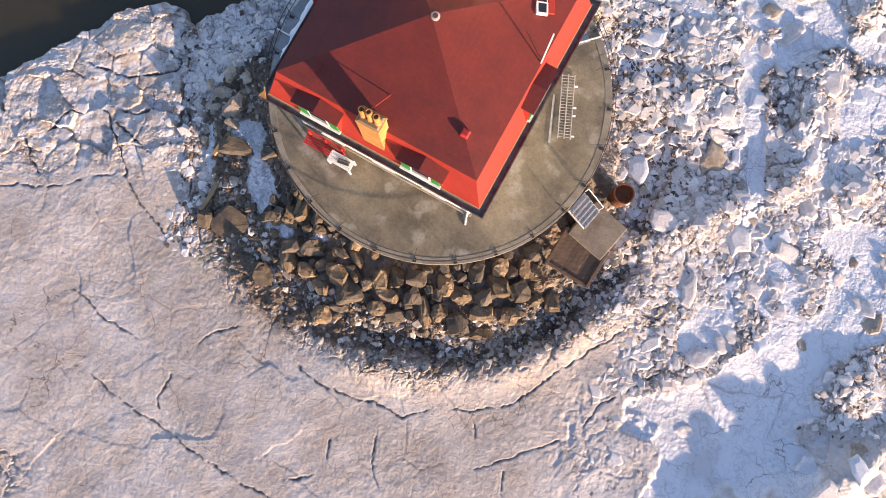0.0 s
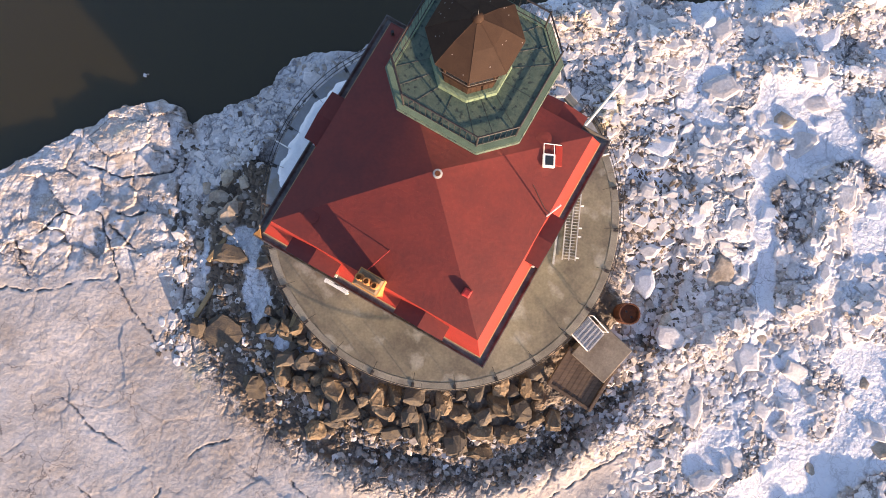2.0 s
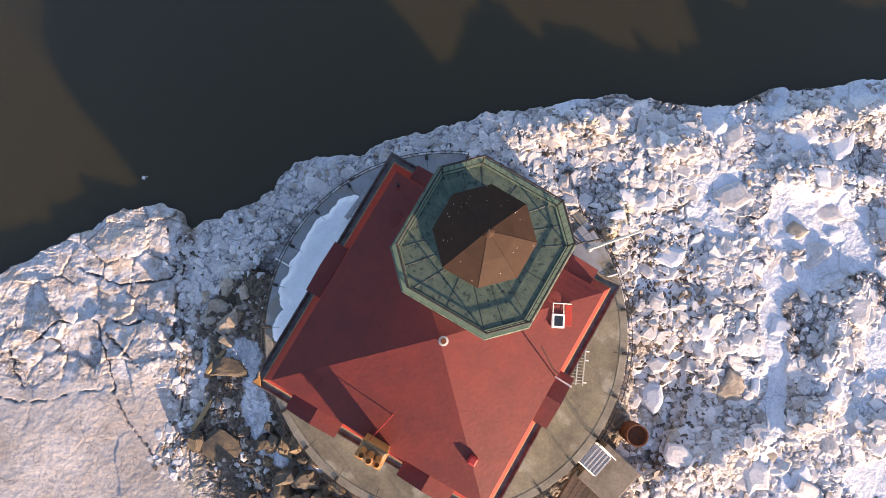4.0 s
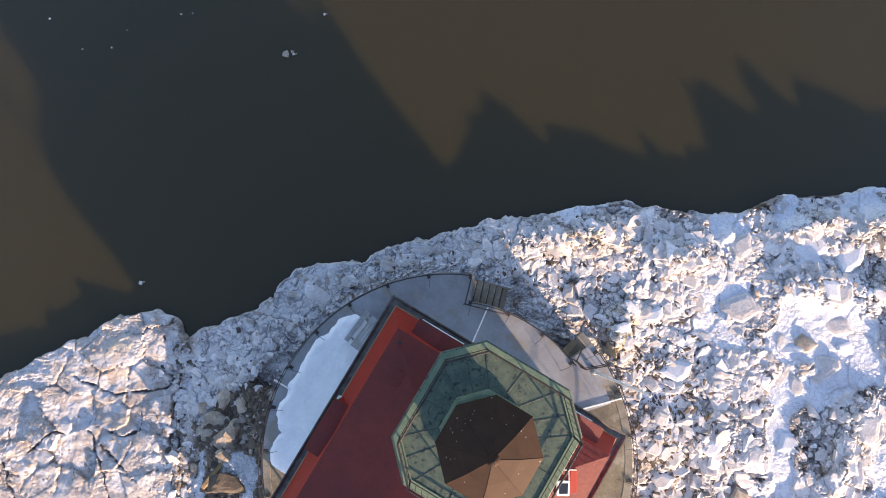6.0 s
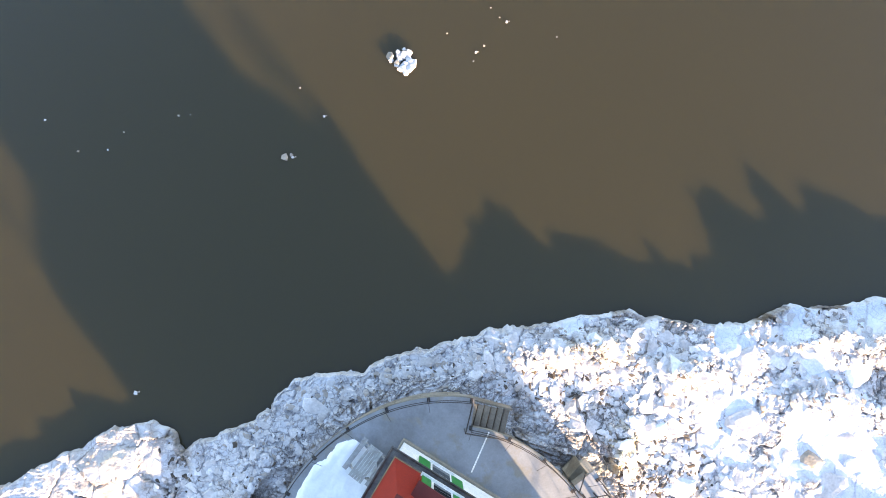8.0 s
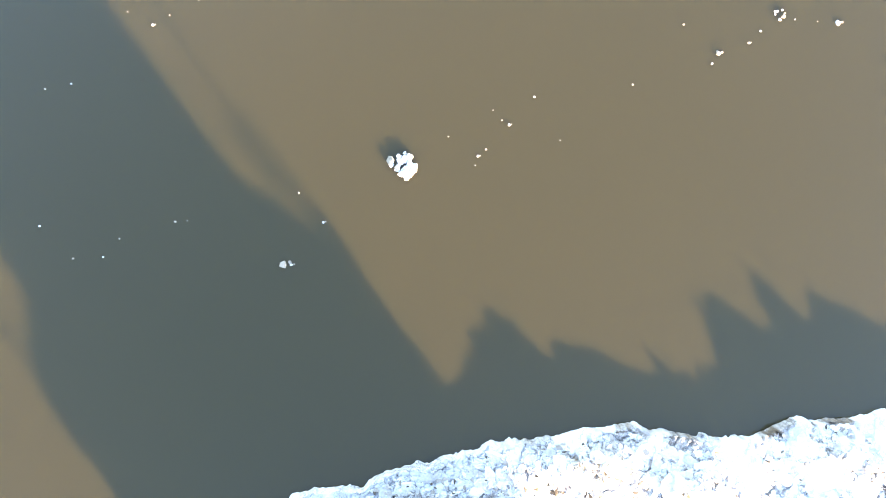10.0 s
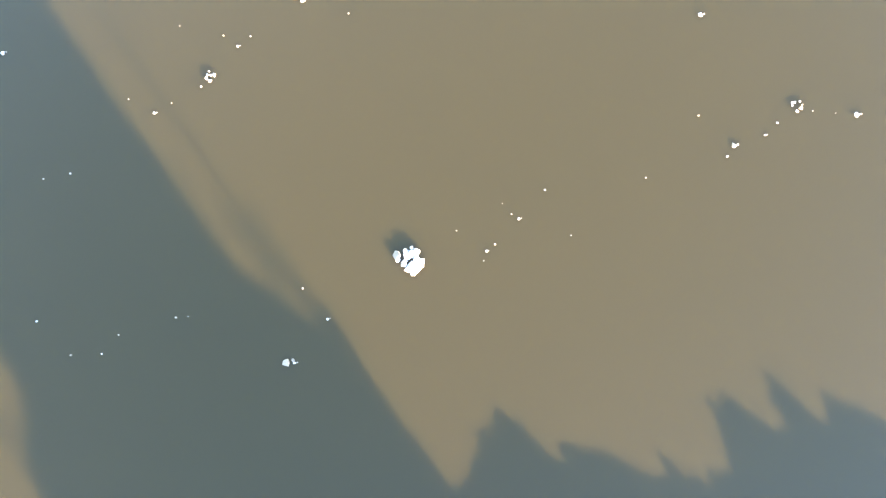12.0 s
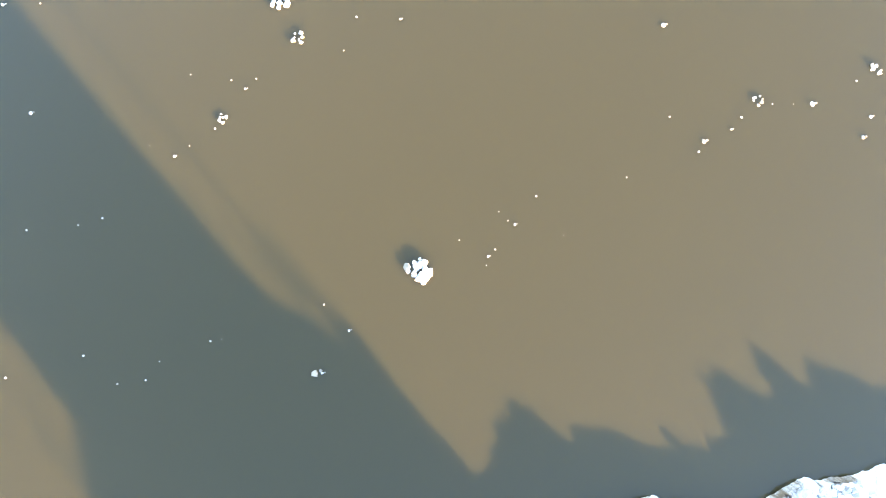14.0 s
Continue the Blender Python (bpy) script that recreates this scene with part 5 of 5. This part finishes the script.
while len(placed) < 165 and tries < 14000:
    tries += 1
    a, r = radians(rock_rng.uniform(-148, -30)), rock_rng.uniform(8.2, 12.4)
    x, y = PIER_X + r * math.cos(a), PIER_Y + r * math.sin(a)
    s = rock_rng.uniform(0.22, 0.62) * (1.0 if r < 11 else 0.7)
    if r < 11.9 and all(math.hypot(x - px, y - py) > 0.62 * (pr + 0.5 * s) for px, py, pr in placed) and not (5.6 < x and y > 1.2) and not (x < -8.0 and y > 2.5):
        dark = rock_rng.random() < 0.7
        boulder(x, y, s, s * rock_rng.uniform(0.7, 1.3), rock_rng.uniform(0, 360), dark, "dark grey broken stone among boulders" if dark else "tan broken stone among boulders", 0.25)

flat = boulder(-10.3, 4.2, 1.8, 1.6, 20, True, "broad flat brown stone lying on dirt", 0.35)
flat.matrix_basis = pose(-10.3, 4.2, level(-10.3, 4.2) + 0.12, 6, -8, 20) @ Matrix.Diagonal((1.9, 1.7, 0.35, 1))


def driftwood(x, y, length, turn, label):
    ob = base("driftwood", pose(x, y, level(x, y) + 0.12, 0, -4, turn), label, "driftwood")
    part("timber", Shape().box(-length / 2, -0.11, -0.08, length / 2, 0.11, 0.09), TIMBER, ob, bevel=0.02)
    part("split_end", Shape().tube((length / 2, 0, 0.02), (length / 2 + 0.25, 0.03, 0.04), 0.07, 5, 0.02), TIMBER, ob)


driftwood(-11.4, 5.5, 1.6, 62, "weathered yellowish timber lying in dirty ice")
driftwood(-10.9, 8.2, 1.4, 55, "weathered yellowish timber lying in dirty ice")
driftwood(-6.6, 5.1, 1.0, 75, "weathered yellowish timber lying on the rocks")


# ---- ice slabs and rubble ----
LUMPS = [(-11.0, 10.9, 0.9, 0.8), (-10.3, 10.1, 1.3, 0.9), (-11.7, 11.3, 0.6, 0.6), (-10.3, 9.2, 1.0, 0.5), (-11.4, 10.2, 0.6, 0.5), (-10.7, 11.9, 0.8, 0.7), (-9.8, 11.7, 0.7, 0.6), (-11.9, 8.4, 0.5, 0.5), (-10.0, 10.8, 0.6, 0.5)]
shapes = [rough_block(rock_rng, 1, 1, 1, 18, 0.25) for k in range(4)]
for me in shapes:
    me.materials.append(DIRTY_ICE)
for k, (x, y, w, d) in enumerate(LUMPS):
    lump = new("ice_lump", shapes[k % 4])
    lump.matrix_basis = pose(x, y, level(x, y) + 0.05 * d, 14, -12, 50 * k) @ Matrix.Diagonal((w * 1.1, d * 1.1, 0.45 * d, 1))
    tagged(lump, "tan dirt-stained lump of ice", "ice lump", "ice lumps beside the pier")
ice_rng = np.random.default_rng(5)


def slab_points(rng, n, thick, r=1.0):
    """A broken plate with a ragged outline and a chamfered upper rim."""
    a = np.linspace(0, 2 * math.pi, n, endpoint=False) + rng.uniform(-0.42, 0.42, n) * 6.283 / n
    rr = r * rng.uniform(0.62, 1.05, n)
    def ring(k, z):
        return [Vector((rr[i] * k * math.cos(a[i]), rr[i] * k * math.sin(a[i]), z)) for i in range(n)]
    return [ring(0.93, -0.5 * thick), ring(1.0, -0.1 * thick), ring(1.0, 0.1 * thick), ring(0.86, 0.38 * thick), ring(0.55, 0.5 * thick)]


PLATES = []
for mat in (ICE, SNOW, DIRTY_ICE):
    for k in range(8):
        outline = Shape().rings(slab_points(ice_rng, int(ice_rng.integers(6, 10)), 1.0, 0.56))
        me = bpy.data.meshes.new("ice_slab")
        me.from_pydata(outline.v, [], outline.f)
        me.materials.append(mat)
        PLATES.append(me)


def slab(x, y, r, kind, turn, lean, toward, label, up=0.12, stretch=1.3):
    ob = new("ice_slab", PLATES[8 * kind + int(ice_rng.integers(8))])
    ob.matrix_basis = Matrix.Translation((x, y, level(x, y) + up * min(r, 0.5) - 0.03)) @ Matrix.Rotation(radians(lean), 4, Vector((-math.sin(radians(toward)), math.cos(radians(toward)), 0))) @ pose(0, 0, 0, 0, 0, turn) @ Matrix.Diagonal((2.1 * r * stretch, 2.1 * r, 0.36 * min(r, 0.7), 1))
    return tagged(ob, label, "ice slab", "broken ice slabs")


def roughness_at(x, y):
    right = float(step(6.5, 10, x + 0.25 * (y - 8)) * step(-4.5, 0.5, y + 0.1 * x))
    north = float(step(12.5, 14.5, y + 0.25 * abs(x)) * step(-12.8, -12.2, x))
    west = float(step(5.5, 8, y) * step(-12, -13, x))
    corner = float(step(5, 9, x) * step(-1, -4, y))
    return right, north, west, corner


EAST_SLABS = [(17.8, 21.5, 2.4, 2.0), (19.7, 21.2, 1.8, 2.6), (19.1, 19.2, 2.0, 1.4), (14.3, 21.3, 1.2, 1.8), (8.6, 19.4, 2.4, 0.7), (10.0, 17.5, 1.6, 0.9), (14.3, 18.2, 2.0, 1.8), (11.3, 14.9, 1.9, 1.6), (10.2, 14.2, 0.8, 1.2),
              (5.3, 19.4, 1.0, 0.6), (7.0, 18.9, 0.5, 0.7), (10.1, 22.1, 1.2, 0.8), (11.4, 20.2, 1.4, 1.0), (6.6, 21.7, 1.2, 0.8), (16.8, 16.3, 2.0, 0.6), (19.2, 17.7, 1.8, 1.2), (15.2, 11.1, 1.2, 1.2)]
SOUTH_SLABS = [(10.8, 7.8, 1.4, 2.0), (15.4, 12.8, 0.9, 1.1), (20.7, 12.9, 1.4, 2.0), (22.2, 12.3, 1.1, 1.5), (15.9, 8.8, 0.6, 1.5), (15.9, 4.4, 1.7, 2.0), (17.0, 3.8, 1.4, 0.9), (22.0, 6.1, 1.2, 1.1), (20.3, 10.5, 0.9, 1.7), (19.5, 6.3, 1.2, 1.9),
               (13.4, 1.6, 1.1, 2.3), (19.7, -7.0, 1.7, 1.5), (21.6, -6.8, 1.1, 1.7), (22.6, -7.5, 1.3, 1.7), (20.9, -8.6, 2.9, 1.1), (22.7, -8.7, 1.5, 1.1), (18.7, -9.2, 1.3, 0.8), (15.0, 1.1, 1.3, 1.1), (14.0, -1.7, 1.5, 1.3)]
for x, y, w, d in EAST_SLABS + SOUTH_SLABS:
    slab(x, y, 0.42 * d, int(ice_rng.random() < 0.4), ice_rng.uniform(-20, 20), ice_rng.uniform(2, 7), ice_rng.uniform(90, 180), "large tilted slab of pale ice in the jam", 0.04, w / d)
made = 0
sx, sy = np.array(SHORE, float).T
while made < 90:
    x, y = ice_rng.uniform(-22, 25), ice_rng.uniform(-10, 25)
    r, nth, w, c = roughness_at(x, y)
    inside = math.hypot(x - PIER_X, y - PIER_Y)
    if inside < 9.0 or y > np.interp(x, sx, sy) - 0.7 or level(x, y) < 0.1:
        continue
    if inside < 12 and y < 11 and x < 8:
        continue
    if ice_rng.random() > max(r, 0.6 * nth, 0.04 * w, 0.15 * c) * (1.5 * float(fbm(np.array(x * 0.35), np.array(y * 0.35), 3, 55))):
        continue
    size = ice_rng.uniform(0.25, 0.5) * (1.4 if ice_rng.random() < 0.1 else 1.0)
    dirty = ice_rng.random() < 0.13
    kind = 2 if dirty else int(ice_rng.random() < 0.2)
    slab(x, y, size, kind, ice_rng.uniform(0, 360), ice_rng.uniform(2, 11), ice_rng.uniform(0, 360), ("tilted slab of dirty ice in the jam", "tilted slab of grey-white ice in the jam")[not dirty], 0.03)
    made += 1


def shards(name, count, zone, lo, hi, mat, label, category, seed, flat=0.24, tip=0.16, power=2.2, wide=1.35):
    """Many broken flat pieces with chamfered rims, strewn where zone is high, joined."""
    rng, k = np.random.default_rng(seed), 6
    xs, ys = rng.uniform(-23.5, 26.5, count * 40), rng.uniform(-11, 25.5, count * 40)
    good = np.flatnonzero(rng.random(count * 40) < zone(xs, ys))[:count]
    x, y = xs[good], ys[good]
    n = len(x)
    r = lo + (hi - lo) * rng.random(n) ** power
    a = (np.arange(k)[None, :] + rng.uniform(-0.38, 0.38, (n, k))) * 2 * np.pi / k
    rr = r[:, None] * rng.uniform(0.6, 1.1, (n, k))
    th = r * flat * rng.uniform(0.6, 1.3, n)
    turn, tx, ty = rng.uniform(0, 6.283, n), rng.normal(size=n) * tip, rng.normal(size=n) * tip
    foot = on_sheet(ZZ, x, y) - 0.08 * r
    points = np.zeros((n, 3, k, 3))
    crown, lean, way = rng.uniform(0.45, 0.86, (n, 1)), rng.uniform(0, 0.3, (n, 1)) * r[:, None], rng.uniform(0, 6.283, (n, 1))
    for ring, (f, h, off) in enumerate(((0.9, -1.6, 0.0), (1.0, 0.2, 0.0), (crown, 1.0, lean))):
        u, v = rr * f * np.cos(a) * wide + off * np.cos(way), rr * f * np.sin(a) + off * np.sin(way)
        c, q = np.cos(turn)[:, None], np.sin(turn)[:, None]
        px, py = u * c - v * q, u * q + v * c
        points[:, ring] = np.stack([x[:, None] + px, y[:, None] + py, foot[:, None] + h * th[:, None] + tx[:, None] * px + ty[:, None] * py], -1)
    i = np.arange(k)
    sides = np.concatenate([np.stack([b * k + i, b * k + (i + 1) % k, (b + 1) * k + (i + 1) % k, (b + 1) * k + i], -1) for b in (0, 1)])
    one = np.concatenate([sides.ravel(), 2 * k + i])
    size = np.array([4] * len(sides) + [k])
    me = bpy.data.meshes.new(name)
    me.vertices.add(n * 3 * k)
    me.vertices.foreach_set("co", points.astype(np.float32).ravel())
    loops = (one[None, :] + (np.arange(n) * 3 * k)[:, None]).ravel()
    sizes = np.tile(size, n)
    me.loops.add(len(loops))
    me.polygons.add(len(sizes))
    me.loops.foreach_set("vertex_index", loops.astype(np.int32))
    me.polygons.foreach_set("loop_start", (np.cumsum(sizes) - sizes).astype(np.int32))
    me.polygons.foreach_set("use_smooth", np.zeros(len(sizes), bool))
    me.update(calc_edges=True)
    me.materials.append(mat)
    return tagged(new(name, me), label, category, kind="stuff")


def clear(x, y):
    """Ice clear of the pier and of the river."""
    return (np.hypot(x - PIER_X, y - PIER_Y) > 8.7) & (y < np.interp(x, sx, sy) - 0.4)


def jam_zone(x, y):
    """The broken ice east and north of the pier."""
    bare = 1 - 0.93 * step(0.45, 0.7, on_sheet(SNOWS, x, y)) * (y < 18)
    off = ((x < -11.5) & (y < 16)) | ((np.hypot(x - PIER_X, y - PIER_Y) < 14.5) & (x < 8.5) & (y < 11))
    return np.where(clear(x, y) & ~off, np.clip(1.9 * (on_sheet(ROUGH, x, y) - 0.2), 0, 1) * bare, 0.0)


def west_zone(x, y):
    """Crumbs on the sunlit crests of the western plates."""
    lit = blob(x, y, -18.0, 9.0, 3.0, 0.9, 8) + blob(x, y, -17.0, 14.0, 2.4, 0.7, 25) + blob(x, y, -20.5, 7.5, 2.0, 1.0) + blob(x, y, -14.0, 7.0, 1.0, 1.2)
    return np.where(clear(x, y) & (x < -13), np.minimum(1.0, lit), 0.0)


def thick_zone(x, y):
    """Where shards lie stacked most densely."""
    return np.where(clear(x, y) & (on_sheet(ROUGH, x, y) > 0.12), np.minimum(1.0, sum(blob(x, y, *place) for place in SHARDS)), 0.0)


def dark_zone(x, y):
    """The darker jam close to the pier's eastern side."""
    return np.where(clear(x, y), blob(x, y, 10.8, 13.0, 1.8, 3.2) + blob(x, y, 12.2, 8.2, 1.0, 2.4) + 0.8 * blob(x, y, 5.5, 19.2, 3.0, 0.8, 8), 0.0)


def ring_zone(x, y):
    """Dirt and rubble along the outer rim of the boulders."""
    d, a = np.hypot(x - PIER_X, y - PIER_Y), np.degrees(np.arctan2(y - PIER_Y, x - PIER_X))
    return np.where((d > 10.9) & (d < 13.6) & (a > -160) & (a < -40), 0.2 + 0.8 * (d < 12.4), 0.0) + np.exp(-((to_line(x, y, DARK_BAND) / 0.5) ** 2)) * clear(x, y)


def west_dirt(x, y):
    """The dark dirt between the pier and the western ice."""
    d, a = np.hypot(x - PIER_X, y - PIER_Y), np.degrees(np.arctan2(y - PIER_Y, x - PIER_X))
    return np.where((d > 8.7) & (d < 12.4) & ((a > 165) | (a < -130)) & (on_sheet(SNOWS, x, y) < 0.4), 1.0, 0.0)


def gap_zone(x, y):
    """The rubble-filled gap west of the pier, and the shaded jam north-west of it."""
    gap = np.exp(-((to_line(x, y, MORE_CRACKS[6][1]) / 0.7) ** 2)) * (y > 2.4)
    return np.where(clear(x, y), gap + 0.4 * blob(x, y, -10.2, 13.2, 2.4, 1.6, 35), 0.0)


SHARDS = [(11.8, 13.6, 2.6, 2.4, 0), (13.6, 10.4, 2.4, 2.2, 20), (19.0, 2.2, 1.6, 1.2, 30), (12.2, 7.4, 1.5, 2.2, -20), (11.6, -1.6, 2.2, 1.0, 30), (15.3, 15.4, 2.4, 1.0, -30), (14.2, 6.2, 1.6, 0.8, 20), (22.5, 9.0, 2.0, 1.0, 10),
          (16.0, 21.5, 2.0, 1.2, 0), (6.0, 19.5, 4.0, 1.6, 10), (10.0, 19.0, 2.4, 2.0, 0), (20.2, 11.5, 1.0, 2.2, 0), (20.5, 6.5, 2.5, 1.2, 25), (22.5, -3.0, 1.4, 1.2, 20)]
shards("ice_rubble", 1700, thick_zone, 0.08, 0.42, ICE_BIT, "stacked angular shards of broken grey-white ice", "ice rubble", 21, 0.13, 0.10, 2.2, 1.7)
shards("ice_rubble", 1000, jam_zone, 0.15, 0.50, ICE_BIT, "flat plates of broken grey-white ice", "ice rubble", 33, 0.11, 0.05, 2.4, 1.3)
shards("ice_rubble", 5200, jam_zone, 0.04, 0.19, ICE_BIT, "jumbled small pieces of broken grey-white ice", "ice rubble", 25, 0.16, 0.10, 1.8, 1.5)
shards("ice_rubble", 2800, jam_zone, 0.04, 0.20, DIRTY_BIT, "jumbled small pieces of dirty beige ice", "ice rubble", 22, 0.15, 0.10, 2.0, 1.6)
# dark slivers added to deepen the shade between the plates
shards("gravel", 900, jam_zone, 0.02, 0.09, STONE_SHADE_BIT, "dark slivers standing in for shade between ice plates", "gravel", 35, 0.2, 0.08, 1.6, 2.2)
shards("gravel", 1300, dark_zone, 0.03, 0.15, STONE_SHADE_BIT, "dark slivers standing in for shade between ice plates", "gravel", 43, 0.2, 0.08, 1.8, 2.2)
shards("ice_rubble", 700, west_zone, 0.03, 0.13, DIRTY_BIT, "small crumbs of ice on the western plates", "ice rubble", 37, 0.2, 0.1, 2.2)
shards("ice_rubble", 750, gap_zone, 0.05, 0.34, ICE_BIT, "bluish lumps and slivers of ice filling a gap", "ice rubble", 27, 0.16, 0.09, 2.4)
shards("gravel", 250, gap_zone, 0.04, 0.16, STONE_SHADE_BIT, "small dark pieces between the ice slivers", "gravel", 39, 0.3, 0.1, 2.0, 1.6)
shards("ice_rubble", 1300, ring_zone, 0.04, 0.26, DIRTY_BIT, "dirty ice rubble along the rock edge", "ice rubble", 23, 0.3, 0.16, 2.4)
shards("ice_rubble", 320, ring_zone, 0.04, 0.24, ICE_BIT, "pale ice rubble along the rock edge", "ice rubble", 41, 0.25, 0.14, 2.2)
shards("gravel", 2300, ring_zone, 0.03, 0.18, STONE_SHADE_BIT, "dark gravel and small stones on the ice", "gravel", 24, 0.5, 0.2, 2.4, 1.1)
shards("gravel", 1300, west_dirt, 0.04, 0.24, STONE_SHADE_BIT, "dark brown dirt and broken stones beside the pier", "gravel", 29, 0.4, 0.2, 2.2, 1.2)
shards("ice_rubble", 350, west_dirt, 0.05, 0.22, DIRTY_BIT, "dirt-stained ice crumbs beside the pier", "ice rubble", 31, 0.35, 0.2, 2.2)


# ---- loose ice floating on the river ----
def floe(x, y, r, label, clumps=0, seed=0):
    rng = np.random.default_rng(seed + 100)
    ob = base("ice_floe", Matrix.Translation((x, y, 0)), label, "ice floe", "floating ice")
    if not clumps:
        part("floe", Shape().rings([[p + Vector((0, 0, 0.02)) for p in lp] for lp in slab_points(rng, 7, 0.5 * r + 0.03, r)]), (ICE, DIRTY_ICE)[seed % 2], ob)
        if r > 0.07:
            part("fragment", Shape().rings([[p + Vector((1.3 * r, 0.5 * r, 0.01)) for p in lp] for lp in slab_points(rng, 6, 0.2 * r + 0.02, 0.5 * r)]), DIRTY_ICE, ob)
    for k in range(clumps):
        a, d = rng.uniform(0, 6.28), 0.88 * r * rng.random() ** 0.6
        rr = r * rng.uniform(0.16, 0.38)
        lump = Shape().rings([[p for p in lp] for lp in slab_points(rng, 6, rr * 0.6, rr)])
        part("lump", lump, (ICE, DIRTY_ICE)[k % 4 == 3], ob, at=pose(d * math.cos(a), d * math.sin(a), 0.03 + 0.1 * rr + 0.05 * r * rng.random(), rng.uniform(-25, 25), rng.uniform(-25, 25), 0))
    return ob


heap_floes = ((-4.07, 35.28, 0.75, 26), (-12.01, 50.51, 0.60, 14), (-11.01, 48.57, 0.45, 9), (15.10, 45.13, 0.40, 8), (22.12, 47.02, 0.45, 9), (-15.06, 43.83, 0.35, 7))
for k, (x, y, r, n) in enumerate(heap_floes):
    floe(x, y, r, "heap of white ice lumps drifting on brown water", n, k)
WEST_FLOES = [(-0.2, 36.1, 0.15), (0.2, 36.5, 0.12), (-0.3, 35.6, 0.06), (-9.2, 33.4, 0.12), (-7.8, 32, 0.15), (-15.3, 31.4, 0.12), (-14.7, 31.5, 0.06), (-18, 30.3, 0.09), (-18.7, 29.3, 0.09), (-20.2, 29.1, 0.12), (-22.1, 30.6, 0.12), (-25.6, 37.4, 0.12), (-21.5, 38.1, 0.09), (-22.8, 37.7, 0.09), (-17, 46.3, 0.06), (-14.7, 46, 0.09), (-13.9, 45.5, 0.15), (-13.3, 46.1, 0.09), (-15.5, 43.2, 0.12), (-16.9, 42.2, 0.09), (-17.7, 41.6, 0.15), (-19.1, 42.2, 0.06), (-26.2, 29.4, 0.12), (-9.6, 29.7, 0.42), (-9.2, 29.7, 0.18), (12, 42.7, 0.28)]
EAST_FLOES = [(-27.8, 50.3, 0.21), (-25.7, 50.4, 0.09), (-25.8, 44, 0.21), (-8.4, 47.8, 0.09), (-7.7, 49.8, 0.12), (-5.2, 49.7, 0.15), (9.9, 49.5, 0.24), (10.1, 44.1, 0.12), (11.7, 42.1, 0.12), (13.6, 43.4, 0.15), (14.2, 44.1, 0.12), (16, 44.9, 0.09), (18.3, 44.9, 0.31), (17.2, 44.9, 0.06), (21.6, 44.2, 0.21), (21.1, 43, 0.24), (20.9, 46.3, 0.09), (7.6, 40.6, 0.09), (2.5, 39.5, 0.12), (0.4, 38.6, 0.06), (1.3, 37.9, 0.15), (0.9, 38.1, 0.09), (4, 37.3, 0.06), (-1.8, 37, 0.09)]
for k, (x, y, r) in enumerate(WEST_FLOES + EAST_FLOES):
    floe(x, y, r * 0.58, "small white floe drifting on brown water", 0, 20 + k)
floe(-15.74, 17.2, 0.12, "small white floe drifting on brown water", 0, 90)
